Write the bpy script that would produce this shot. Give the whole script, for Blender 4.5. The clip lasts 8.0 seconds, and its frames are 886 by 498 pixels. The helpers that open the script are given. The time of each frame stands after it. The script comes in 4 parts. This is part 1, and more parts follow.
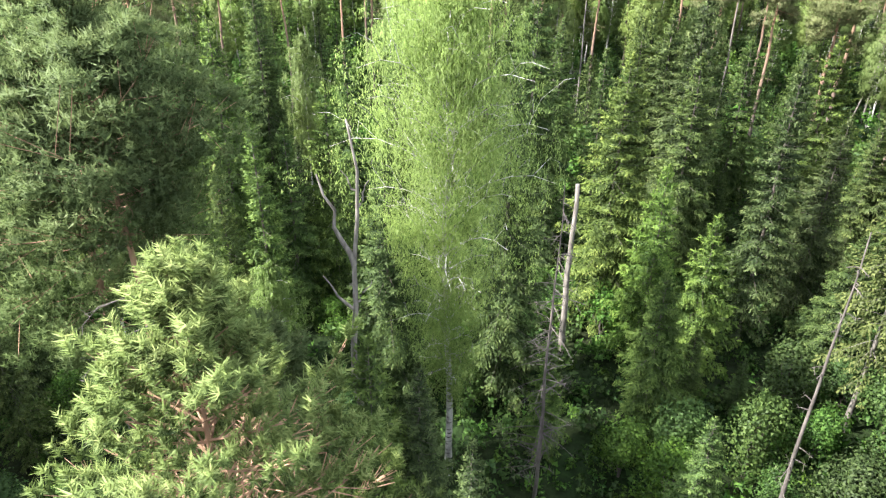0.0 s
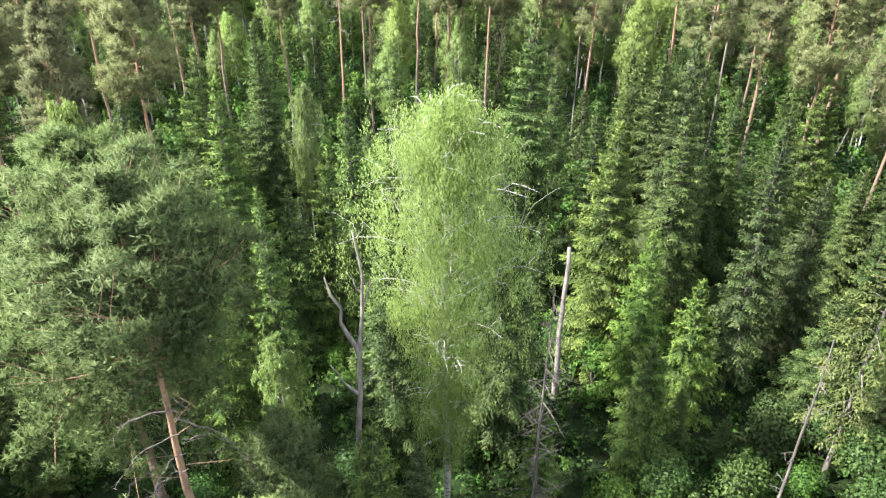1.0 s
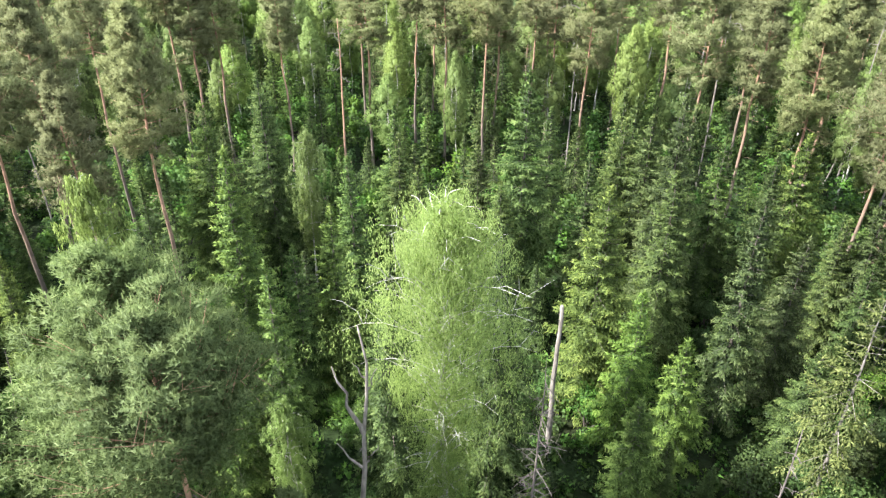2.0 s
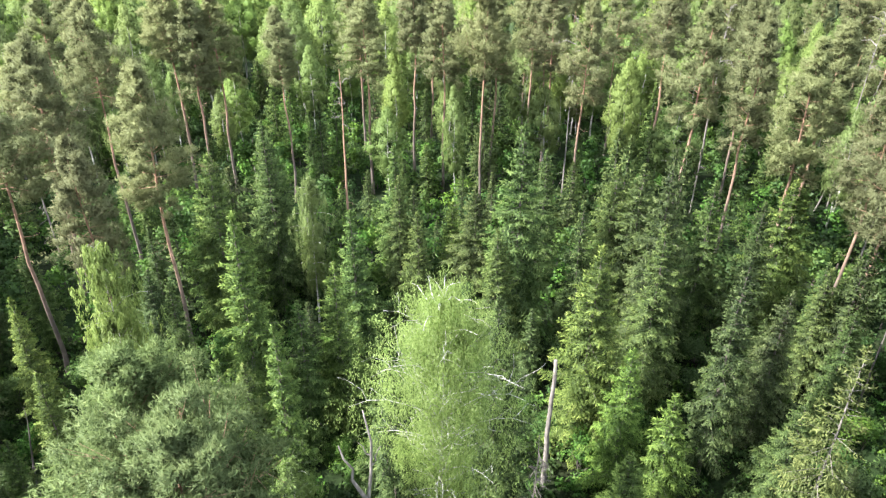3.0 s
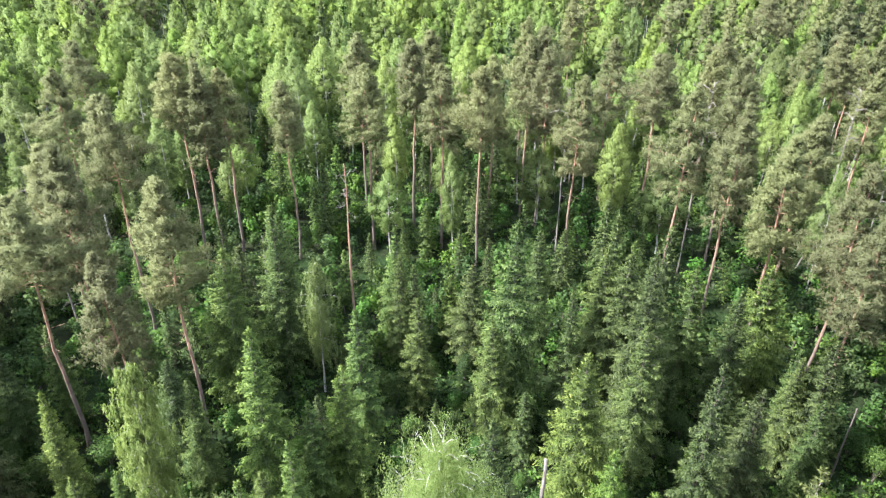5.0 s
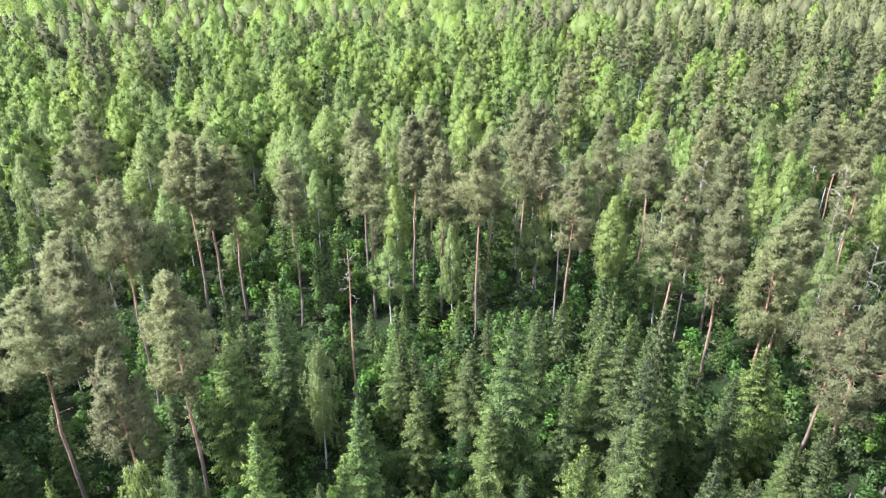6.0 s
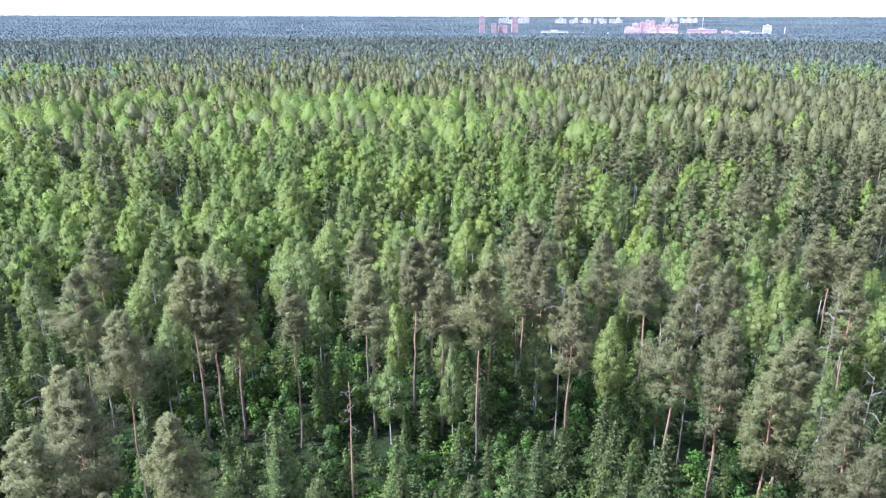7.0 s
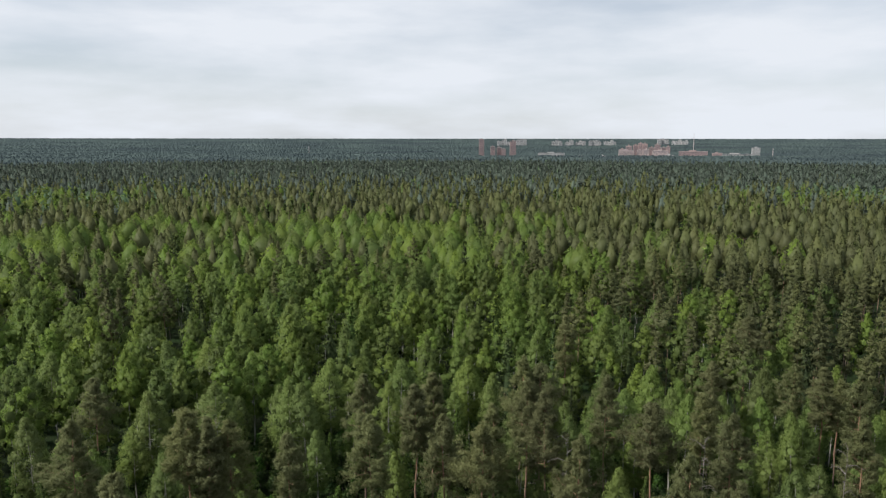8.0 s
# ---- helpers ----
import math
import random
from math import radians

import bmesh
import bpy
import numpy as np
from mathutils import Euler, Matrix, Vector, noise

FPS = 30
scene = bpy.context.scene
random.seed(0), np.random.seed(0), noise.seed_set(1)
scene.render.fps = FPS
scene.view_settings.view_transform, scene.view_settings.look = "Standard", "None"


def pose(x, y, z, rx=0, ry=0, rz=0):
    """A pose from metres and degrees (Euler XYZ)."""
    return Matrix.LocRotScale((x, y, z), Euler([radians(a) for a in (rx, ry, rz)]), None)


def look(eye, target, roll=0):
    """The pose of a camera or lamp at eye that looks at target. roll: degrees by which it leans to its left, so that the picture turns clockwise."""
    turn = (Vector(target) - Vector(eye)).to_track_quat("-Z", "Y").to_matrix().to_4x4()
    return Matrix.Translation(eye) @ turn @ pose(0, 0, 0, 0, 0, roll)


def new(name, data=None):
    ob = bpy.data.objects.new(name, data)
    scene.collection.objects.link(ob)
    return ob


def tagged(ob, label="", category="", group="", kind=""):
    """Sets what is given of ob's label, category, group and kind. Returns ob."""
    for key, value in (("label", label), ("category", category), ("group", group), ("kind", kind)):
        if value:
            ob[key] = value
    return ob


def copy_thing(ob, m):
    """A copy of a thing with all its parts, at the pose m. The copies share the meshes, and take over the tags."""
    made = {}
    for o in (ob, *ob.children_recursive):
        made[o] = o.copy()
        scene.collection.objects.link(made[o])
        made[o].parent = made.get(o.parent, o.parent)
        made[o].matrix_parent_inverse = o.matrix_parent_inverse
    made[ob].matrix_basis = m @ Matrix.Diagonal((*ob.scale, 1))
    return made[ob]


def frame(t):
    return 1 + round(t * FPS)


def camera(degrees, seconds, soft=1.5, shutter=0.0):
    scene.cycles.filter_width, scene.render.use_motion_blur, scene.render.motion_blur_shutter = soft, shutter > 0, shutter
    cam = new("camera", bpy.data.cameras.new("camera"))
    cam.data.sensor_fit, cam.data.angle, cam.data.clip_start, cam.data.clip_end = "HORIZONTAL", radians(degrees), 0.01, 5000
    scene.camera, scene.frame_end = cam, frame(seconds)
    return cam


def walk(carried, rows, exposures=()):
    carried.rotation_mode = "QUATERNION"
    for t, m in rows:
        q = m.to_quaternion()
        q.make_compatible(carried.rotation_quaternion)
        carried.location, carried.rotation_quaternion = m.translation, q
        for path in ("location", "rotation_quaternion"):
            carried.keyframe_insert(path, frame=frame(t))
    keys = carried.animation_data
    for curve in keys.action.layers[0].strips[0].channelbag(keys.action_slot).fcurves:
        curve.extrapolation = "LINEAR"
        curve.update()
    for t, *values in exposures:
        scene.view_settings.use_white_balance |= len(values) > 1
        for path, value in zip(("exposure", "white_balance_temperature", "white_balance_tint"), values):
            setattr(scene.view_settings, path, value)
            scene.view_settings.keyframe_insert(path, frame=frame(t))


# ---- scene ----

import itertools

# ---- camera and its climb ----
cam = camera(65.8, 8.0, 1.3)
ROWS = [
    (0.0, 0.00, 0.00, 25.00, 0.39, -28.97, -0.26), (0.5, -0.04, 0.07, 26.94, 0.25, -29.13, -0.26),
    (1.0, -0.07, 0.15, 28.88, 0.12, -29.25, -0.27), (1.5, -0.10, 0.22, 30.82, 0.00, -29.37, -0.27),
    (2.2, -0.14, 0.33, 33.54, -0.15, -29.50, -0.26), (3.0, -0.18, 0.45, 36.66, -0.28, -29.55, -0.25),
    (3.5, -0.20, 0.52, 38.62, -0.35, -29.55, -0.25), (4.0, -0.22, 0.60, 40.59, -0.41, -29.58, -0.23),
    (4.5, -0.24, 0.68, 42.57, -0.46, -29.62, -0.22), (5.2, -0.26, 0.79, 45.37, -0.50, -29.45, -0.19),
    (5.8, -0.27, 0.88, 47.80, -0.52, -27.60, -0.17), (6.0, -0.27, 0.91, 48.62, -0.52, -26.14, -0.16),
    (6.5, -0.28, 0.98, 50.68, -0.52, -22.46, -0.14), (7.0, -0.28, 1.06, 52.76, -0.50, -18.67, -0.11),
    (7.5, -0.29, 1.14, 54.86, -0.47, -14.01, -0.08), (8.0, -0.29, 1.22, 57.00, -0.43, -9.10, -0.05),
]
EXPOSURES = [(0.0, 2.62, 6100, 9), (3.0, 2.65, 5980, 10), (4.5, 2.63, 5850, 12), (6.0, 2.50, 5600, 20), (6.5, 2.42, 5400, 25), (7.0, 2.15, 5150, 28), (7.5, 1.38, 5650, 15), (8.0, 0.37, 6250, 9)]
walk(cam, [(t, pose(x, y, z, 90 + pitch, roll, yaw)) for t, x, y, z, yaw, pitch, roll in ROWS], EXPOSURES)

# ---- sky and sun: an evening sun from behind on the left ----
TO_SUN = Vector((-0.965, -0.26, 1.06)).normalized()
sun = new("sun", bpy.data.lights.new("sun", "SUN"))
sun.data.energy, sun.data.angle, sun.data.color = 4.8, radians(1.5), (1.0, 0.92, 0.80)
sun.matrix_world = look((0, 0, 200), Vector((0, 0, 200)) - TO_SUN)

world = bpy.data.worlds.new("sky")
scene.world = world
world.use_nodes = True
wn, wl = world.node_tree.nodes, world.node_tree.links
wn.clear()
sky = wn.new("ShaderNodeTexSky")
sky.sky_type, sky.sun_disc = "NISHITA", False
sky.sun_elevation = math.asin(TO_SUN.z)
sky.sun_rotation = math.atan2(TO_SUN.x, TO_SUN.y)
sky_bg = wn.new("ShaderNodeBackground")
sky_bg.inputs["Strength"].default_value = 0.07
wl.new(sky.outputs[0], sky_bg.inputs["Color"])
w_coord = wn.new("ShaderNodeTexCoord")
w_map = wn.new("ShaderNodeMapping")
w_map.inputs["Scale"].default_value = (1.6, 1.6, 7.0)
wl.new(w_coord.outputs["Generated"], w_map.inputs["Vector"])
clouds = wn.new("ShaderNodeTexNoise")
clouds.inputs["Scale"].default_value, clouds.inputs["Detail"].default_value = 2.2, 7.0
clouds.inputs["Roughness"].default_value = 0.52
wl.new(w_map.outputs[0], clouds.inputs["Vector"])
cloud_ramp = wn.new("ShaderNodeValToRGB")
cloud_ramp.color_ramp.elements[0].position, cloud_ramp.color_ramp.elements[1].position = 0.3, 0.62
cloud_ramp.color_ramp.elements[0].color = (0.56, 0.56, 0.56, 1)
wl.new(clouds.outputs["Fac"], cloud_ramp.inputs["Fac"])
cloud_bg = wn.new("ShaderNodeBackground")
cloud_bg.inputs["Color"].default_value = (0.94, 0.96, 1.0, 1)
cloud_bg.inputs["Strength"].default_value = 0.68
w_mix = wn.new("ShaderNodeMixShader")
wl.new(cloud_ramp.outputs[0], w_mix.inputs[0])
wl.new(sky_bg.outputs[0], w_mix.inputs[1])
wl.new(cloud_bg.outputs[0], w_mix.inputs[2])
w_out = wn.new("ShaderNodeOutputWorld")
wl.new(w_mix.outputs[0], w_out.inputs[0])


# ---- materials ----
def node_material(name):
    m = bpy.data.materials.new(name)
    m.use_nodes = True
    m.node_tree.nodes.clear()
    out = m.node_tree.nodes.new("ShaderNodeOutputMaterial")
    return m, m.node_tree.nodes, m.node_tree.links, out


def ramp_node(nodes, stops):
    r = nodes.new("ShaderNodeValToRGB")
    while len(r.color_ramp.elements) < len(stops):
        r.color_ramp.elements.new(0.5)
    for e, (p, c) in zip(r.color_ramp.elements, stops):
        e.position, e.color = p, (*c, 1)
    return r


def foliage(name, dark, mid, light, through_leaf=0.3, tint_from="object", spread=0.35):
    """Leaves or needles: three shades over the single leaves, a shade of its own for each tree, light shining through."""
    m, n, l, out = node_material(name)
    own = n.new("ShaderNodeAttribute")
    own.attribute_name = "leaf"
    co, fine = n.new("ShaderNodeTexCoord"), n.new("ShaderNodeTexNoise")
    fine.inputs["Scale"].default_value, fine.inputs["Detail"].default_value = 1.7, 5
    l.new(co.outputs["Object"], fine.inputs["Vector"])
    grain = n.new("ShaderNodeMapRange")
    grain.inputs["From Min"].default_value, grain.inputs["From Max"].default_value = 0.3, 0.7
    grain.inputs["To Min"].default_value, grain.inputs["To Max"].default_value = -0.2, 0.2
    l.new(fine.outputs["Fac"], grain.inputs["Value"])
    both = n.new("ShaderNodeMath")
    l.new(own.outputs["Fac"], both.inputs[0])
    l.new(grain.outputs[0], both.inputs[1])
    leaf = ramp_node(n, [(0.0, dark), (0.5, mid), (1.0, light)])
    l.new(both.outputs[0], leaf.inputs["Fac"])
    if tint_from == "object":
        info = n.new("ShaderNodeObjectInfo")
        tint = info.outputs["Random"]
    else:
        at = n.new("ShaderNodeAttribute")
        at.attribute_name = "tint"
        tint = at.outputs["Fac"]
    hsv = n.new("ShaderNodeHueSaturation")
    for key, low, high in (("Hue", 0.5 - 0.045 * spread, 0.5 + 0.045 * spread), ("Saturation", 1 - 0.5 * spread, 1 + 0.2 * spread), ("Value", 1 - spread, 1 + spread)):
        mr = n.new("ShaderNodeMapRange")
        mr.inputs["To Min"].default_value, mr.inputs["To Max"].default_value = low, high
        if key == "Hue":
            sn = n.new("ShaderNodeMath")
            sn.operation = "FRACT"
            mul = n.new("ShaderNodeMath")
            mul.operation = "MULTIPLY"
            mul.inputs[1].default_value = 7.31
            l.new(tint, mul.inputs[0])
            l.new(mul.outputs[0], sn.inputs[0])
            l.new(sn.outputs[0], mr.inputs["Value"])
        else:
            l.new(tint, mr.inputs["Value"])
        l.new(mr.outputs[0], hsv.inputs[key])
    l.new(leaf.outputs["Color"], hsv.inputs["Color"])
    diff, trans, gloss = n.new("ShaderNodeBsdfDiffuse"), n.new("ShaderNodeBsdfTranslucent"), n.new("ShaderNodeBsdfGlossy")
    gloss.inputs["Roughness"].default_value = 0.55
    gloss.inputs["Color"].default_value = (0.9, 0.95, 0.9, 1)
    l.new(hsv.outputs[0], diff.inputs["Color"])
    l.new(hsv.outputs[0], trans.inputs["Color"])
    mix, mix2 = n.new("ShaderNodeMixShader"), n.new("ShaderNodeMixShader")
    mix.inputs[0].default_value, mix2.inputs[0].default_value = through_leaf, 0.008
    l.new(diff.outputs[0], mix.inputs[1])
    l.new(trans.outputs[0], mix.inputs[2])
    l.new(mix.outputs[0], mix2.inputs[1])
    l.new(gloss.outputs[0], mix2.inputs[2])
    l.new(mix2.outputs[0], out.inputs[0])
    return m


def bark(name, low, high, change=None, scale=6.0, marks=None, rough=0.9):
    """Bark with plates and streaks; change: metres at which the lower colour goes over into the upper one."""
    m, n, l, out = node_material(name)
    co = n.new("ShaderNodeTexCoord")
    mp = n.new("ShaderNodeMapping")
    mp.inputs["Scale"].default_value = (1, 1, 0.3)
    l.new(co.outputs["Object"], mp.inputs["Vector"])
    nz = n.new("ShaderNodeTexNoise")
    nz.inputs["Scale"].default_value, nz.inputs["Detail"].default_value = scale, 6
    l.new(mp.outputs[0], nz.inputs["Vector"])
    sep = n.new("ShaderNodeSeparateXYZ")
    l.new(co.outputs["Object"], sep.inputs[0])
    mixc = n.new("ShaderNodeMix")
    mixc.data_type = "RGBA"
    mixc.inputs[6].default_value, mixc.inputs[7].default_value = (*low, 1), (*high, 1)
    if change:
        mr = n.new("ShaderNodeMapRange")
        mr.inputs["From Min"].default_value, mr.inputs["From Max"].default_value = change
        l.new(sep.outputs[2], mr.inputs["Value"])
        l.new(mr.outputs[0], mixc.inputs[0])
    else:
        l.new(nz.outputs["Fac"], mixc.inputs[0])
    last = mixc.outputs[2]
    shade = ramp_node(n, [(0.25, (0.45, 0.45, 0.45)), (0.7, (1.25, 1.25, 1.25))])
    l.new(nz.outputs["Fac"], shade.inputs["Fac"])
    mul = n.new("ShaderNodeMix")
    mul.data_type, mul.blend_type = "RGBA", "MULTIPLY"
    mul.inputs[0].default_value = 1
    l.new(last, mul.inputs[6])
    l.new(shade.outputs[0], mul.inputs[7])
    last = mul.outputs[2]
    if marks:
        mp2 = n.new("ShaderNodeMapping")
        mp2.inputs["Scale"].default_value = (1.2, 1.2, 5.0)
        l.new(co.outputs["Object"], mp2.inputs["Vector"])
        nz2 = n.new("ShaderNodeTexNoise")
        nz2.inputs["Scale"].default_value, nz2.inputs["Detail"].default_value = 2.2, 4
        l.new(mp2.outputs[0], nz2.inputs["Vector"])
        mk = ramp_node(n, [(0.55, (0, 0, 0)), (0.62, (1, 1, 1))])
        l.new(nz2.outputs["Fac"], mk.inputs["Fac"])
        mm = n.new("ShaderNodeMix")
        mm.data_type = "RGBA"
        mm.inputs[7].default_value = (*marks, 1)
        l.new(mk.outputs[0], mm.inputs[0])
        l.new(last, mm.inputs[6])
        last = mm.outputs[2]
    b = n.new("ShaderNodeBsdfPrincipled")
    b.inputs["Roughness"].default_value = rough
    l.new(last, b.inputs["Base Color"])
    bump = n.new("ShaderNodeBump")
    bump.inputs["Strength"].default_value, bump.inputs["Distance"].default_value = 0.6, 0.03
    l.new(nz.outputs["Fac"], bump.inputs["Height"])
    l.new(bump.outputs[0], b.inputs["Normal"])
    l.new(b.outputs[0], out.inputs[0])
    return m


def floor_material():
    m, n, l, out = node_material("forest_floor")
    co = n.new("ShaderNodeTexCoord")
    a, c = n.new("ShaderNodeTexNoise"), n.new("ShaderNodeTexNoise")
    a.inputs["Scale"].default_value, a.inputs["Detail"].default_value = 0.18, 5
    c.inputs["Scale"].default_value, c.inputs["Detail"].default_value = 2.5, 6
    l.new(co.outputs["Object"], a.inputs["Vector"])
    l.new(co.outputs["Object"], c.inputs["Vector"])
    # moss and litter tones set far too dark, painting in the tree shade
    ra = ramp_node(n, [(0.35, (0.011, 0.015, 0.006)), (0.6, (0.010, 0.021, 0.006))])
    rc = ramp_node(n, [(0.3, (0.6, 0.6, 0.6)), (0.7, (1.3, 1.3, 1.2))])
    l.new(a.outputs["Fac"], ra.inputs["Fac"])
    l.new(c.outputs["Fac"], rc.inputs["Fac"])
    mul = n.new("ShaderNodeMix")
    mul.data_type, mul.blend_type = "RGBA", "MULTIPLY"
    mul.inputs[0].default_value = 1
    l.new(ra.outputs[0], mul.inputs[6])
    l.new(rc.outputs[0], mul.inputs[7])
    b = n.new("ShaderNodeBsdfPrincipled")
    b.inputs["Roughness"].default_value = 0.95
    b.inputs["Specular IOR Level"].default_value = 0.1
    l.new(mul.outputs[2], b.inputs["Base Color"])
    bump = n.new("ShaderNodeBump")
    bump.inputs["Distance"].default_value = 0.2
    l.new(c.outputs["Fac"], bump.inputs["Height"])
    l.new(bump.outputs[0], b.inputs["Normal"])
    l.new(b.outputs[0], out.inputs[0])
    return m


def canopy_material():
    """Woods so far off that crowns run together: dark needle green with lighter stands, bluish haze mixed into both."""
    m, n, l, out = node_material("far_canopy")
    co = n.new("ShaderNodeTexCoord")
    a, c = n.new("ShaderNodeTexNoise"), n.new("ShaderNodeTexNoise")
    a.inputs["Scale"].default_value, a.inputs["Detail"].default_value = 0.004, 4
    c.inputs["Scale"].default_value, c.inputs["Detail"].default_value = 0.12, 3
    l.new(co.outputs["Object"], a.inputs["Vector"])
    l.new(co.outputs["Object"], c.inputs["Vector"])
    ra = ramp_node(n, [(0.4, HAZED_DARK), (0.62, HAZED_LIGHT)])
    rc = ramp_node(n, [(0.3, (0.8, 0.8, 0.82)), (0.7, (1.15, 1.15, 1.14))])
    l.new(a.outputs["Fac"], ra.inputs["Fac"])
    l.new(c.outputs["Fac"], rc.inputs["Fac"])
    mul = n.new("ShaderNodeMix")
    mul.data_type, mul.blend_type = "RGBA", "MULTIPLY"
    mul.inputs[0].default_value = 1
    l.new(ra.outputs[0], mul.inputs[6])
    l.new(rc.outputs[0], mul.inputs[7])
    b = n.new("ShaderNodeBsdfDiffuse")
    l.new(mul.outputs[2], b.inputs["Color"])
    l.new(b.outputs[0], out.inputs[0])
    return m


def plain(name, colour, rough=0.8, grain=0.15, scale=0.4):
    m, n, l, out = node_material(name)
    co, nz = n.new("ShaderNodeTexCoord"), n.new("ShaderNodeTexNoise")
    nz.inputs["Scale"].default_value, nz.inputs["Detail"].default_value = scale, 5
    l.new(co.outputs["Object"], nz.inputs["Vector"])
    r = ramp_node(n, [(0.3, tuple(v * (1 - grain) for v in colour)), (0.7, tuple(min(1, v * (1 + grain)) for v in colour))])
    l.new(nz.outputs["Fac"], r.inputs["Fac"])
    b = n.new("ShaderNodeBsdfPrincipled")
    b.inputs["Roughness"].default_value = rough
    l.new(r.outputs[0], b.inputs["Base Color"])
    l.new(b.outputs[0], out.inputs[0])
    return m


# far greens with the haze of distance put in as a blue tint
HAZED_DARK, HAZED_LIGHT = (0.040, 0.054, 0.058), (0.058, 0.078, 0.076)
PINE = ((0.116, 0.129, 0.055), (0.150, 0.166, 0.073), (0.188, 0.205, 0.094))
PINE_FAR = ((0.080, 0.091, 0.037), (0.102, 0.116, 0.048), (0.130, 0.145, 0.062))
YOUNG_PINE = ((0.045, 0.074, 0.021), (0.140, 0.192, 0.052), (0.255, 0.306, 0.102))
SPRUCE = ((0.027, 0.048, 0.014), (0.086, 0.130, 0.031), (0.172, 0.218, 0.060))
BIRCH = ((0.096, 0.140, 0.036), (0.140, 0.196, 0.053), (0.186, 0.246, 0.076))
BIRCH_FAR = ((0.092, 0.142, 0.030), (0.121, 0.176, 0.039), (0.152, 0.208, 0.050))
GREAT_BIRCH = ((0.138, 0.200, 0.051), (0.192, 0.270, 0.072), (0.254, 0.334, 0.106))
BUSH = ((0.024, 0.052, 0.011), (0.048, 0.098, 0.019), (0.084, 0.148, 0.030))
M_PINE = foliage("pine_needles", *PINE, through_leaf=0.45, spread=0.16)
M_YOUNG_PINE = foliage("young_pine_needles", *YOUNG_PINE, spread=0.1, through_leaf=0.4)
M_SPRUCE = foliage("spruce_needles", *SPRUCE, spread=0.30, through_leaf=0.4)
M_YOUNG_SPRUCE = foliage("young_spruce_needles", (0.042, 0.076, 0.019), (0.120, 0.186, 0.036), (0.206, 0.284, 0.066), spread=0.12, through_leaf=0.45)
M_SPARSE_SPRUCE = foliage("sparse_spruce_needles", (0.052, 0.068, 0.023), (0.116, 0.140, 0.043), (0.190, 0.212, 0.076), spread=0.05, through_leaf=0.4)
M_BIRCH = foliage("birch_leaves", *BIRCH, through_leaf=0.5, spread=0.22)
M_GREAT_BIRCH = foliage("great_birch_leaves", *GREAT_BIRCH, through_leaf=0.68, spread=0.02)
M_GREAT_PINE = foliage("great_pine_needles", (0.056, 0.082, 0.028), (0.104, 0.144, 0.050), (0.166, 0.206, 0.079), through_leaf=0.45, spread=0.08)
M_BUSH_FAR = foliage("far_bush_leaves", *BUSH, through_leaf=0.45, tint_from="tint")
M_BUSH = foliage("bush_leaves", *BUSH, through_leaf=0.45)
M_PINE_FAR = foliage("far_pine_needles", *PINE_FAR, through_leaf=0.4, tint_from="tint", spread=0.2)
M_SPRUCE_FAR = foliage("far_spruce_needles", *SPRUCE, tint_from="tint", spread=0.5)
M_BIRCH_FAR = foliage("far_birch_leaves", *BIRCH_FAR, through_leaf=0.5, tint_from="tint", spread=0.22)
# needles and leaves of distant trees, blue haze mixed into their colour
M_HAZED = foliage("hazed_needles", (0.050, 0.068, 0.054), (0.074, 0.096, 0.076), (0.100, 0.124, 0.098), through_leaf=0.3, tint_from="tint", spread=0.3)
M_HAZED_LEAF = foliage("hazed_leaves", (0.062, 0.098, 0.056), (0.090, 0.136, 0.076), (0.118, 0.168, 0.096), through_leaf=0.4, tint_from="tint", spread=0.25)
M_PINE_BARK = bark("pine_bark", (0.098, 0.080, 0.066), (0.25, 0.150, 0.096), change=(5.0, 14.0))
M_SPRUCE_BARK = bark("spruce_bark", (0.055, 0.045, 0.038), (0.095, 0.080, 0.068))
M_BIRCH_BARK = bark("birch_bark", (0.27, 0.26, 0.245), (0.43, 0.42, 0.395), scale=3.0, marks=(0.06, 0.05, 0.045), rough=0.7)
M_DEAD = bark("weathered_dead_wood", (0.10, 0.088, 0.078), (0.20, 0.182, 0.165))
M_DEAD_DARK = bark("dead_spruce_wood", (0.055, 0.046, 0.041), (0.11, 0.096, 0.088))
M_FLOOR = floor_material()
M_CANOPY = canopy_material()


# ---- mesh helpers ----
def quick_mesh(name, verts, faces, material, tint=None, smooth=False, soft=None, tone=None):
    me = bpy.data.meshes.new(name)
    verts, faces = np.asarray(verts, np.float32), np.asarray(faces, np.int32)
    me.vertices.add(len(verts))
    me.vertices.foreach_set("co", verts.ravel())
    me.loops.add(faces.size)
    me.loops.foreach_set("vertex_index", faces.ravel())
    me.polygons.add(len(faces))
    me.polygons.foreach_set("loop_start", np.arange(0, faces.size, faces.shape[1], dtype=np.int32))
    me.polygons.foreach_set("use_smooth", np.full(len(faces), smooth))
    if tint is not None:
        me.attributes.new("tint", "FLOAT", "POINT").data.foreach_set("value", np.asarray(tint, np.float32))
    me.materials.append(material)
    me.update(calc_edges=True)
    if soft is not None:
        me.polygons.foreach_set("use_smooth", np.full(len(faces), True))
        me.attributes.new("custom_normal", "FLOAT_VECTOR", "POINT").data.foreach_set("vector", np.asarray(soft, np.float32).ravel())
        each = np.random.default_rng(len(faces)).uniform(0, 1, len(faces)) if tone is None else tone
        me.attributes.new("leaf", "FLOAT", "POINT").data.foreach_set("value", np.asarray(each if len(each) == len(verts) else np.repeat(each, faces.shape[1]), np.float32))
        me.update()
    return me


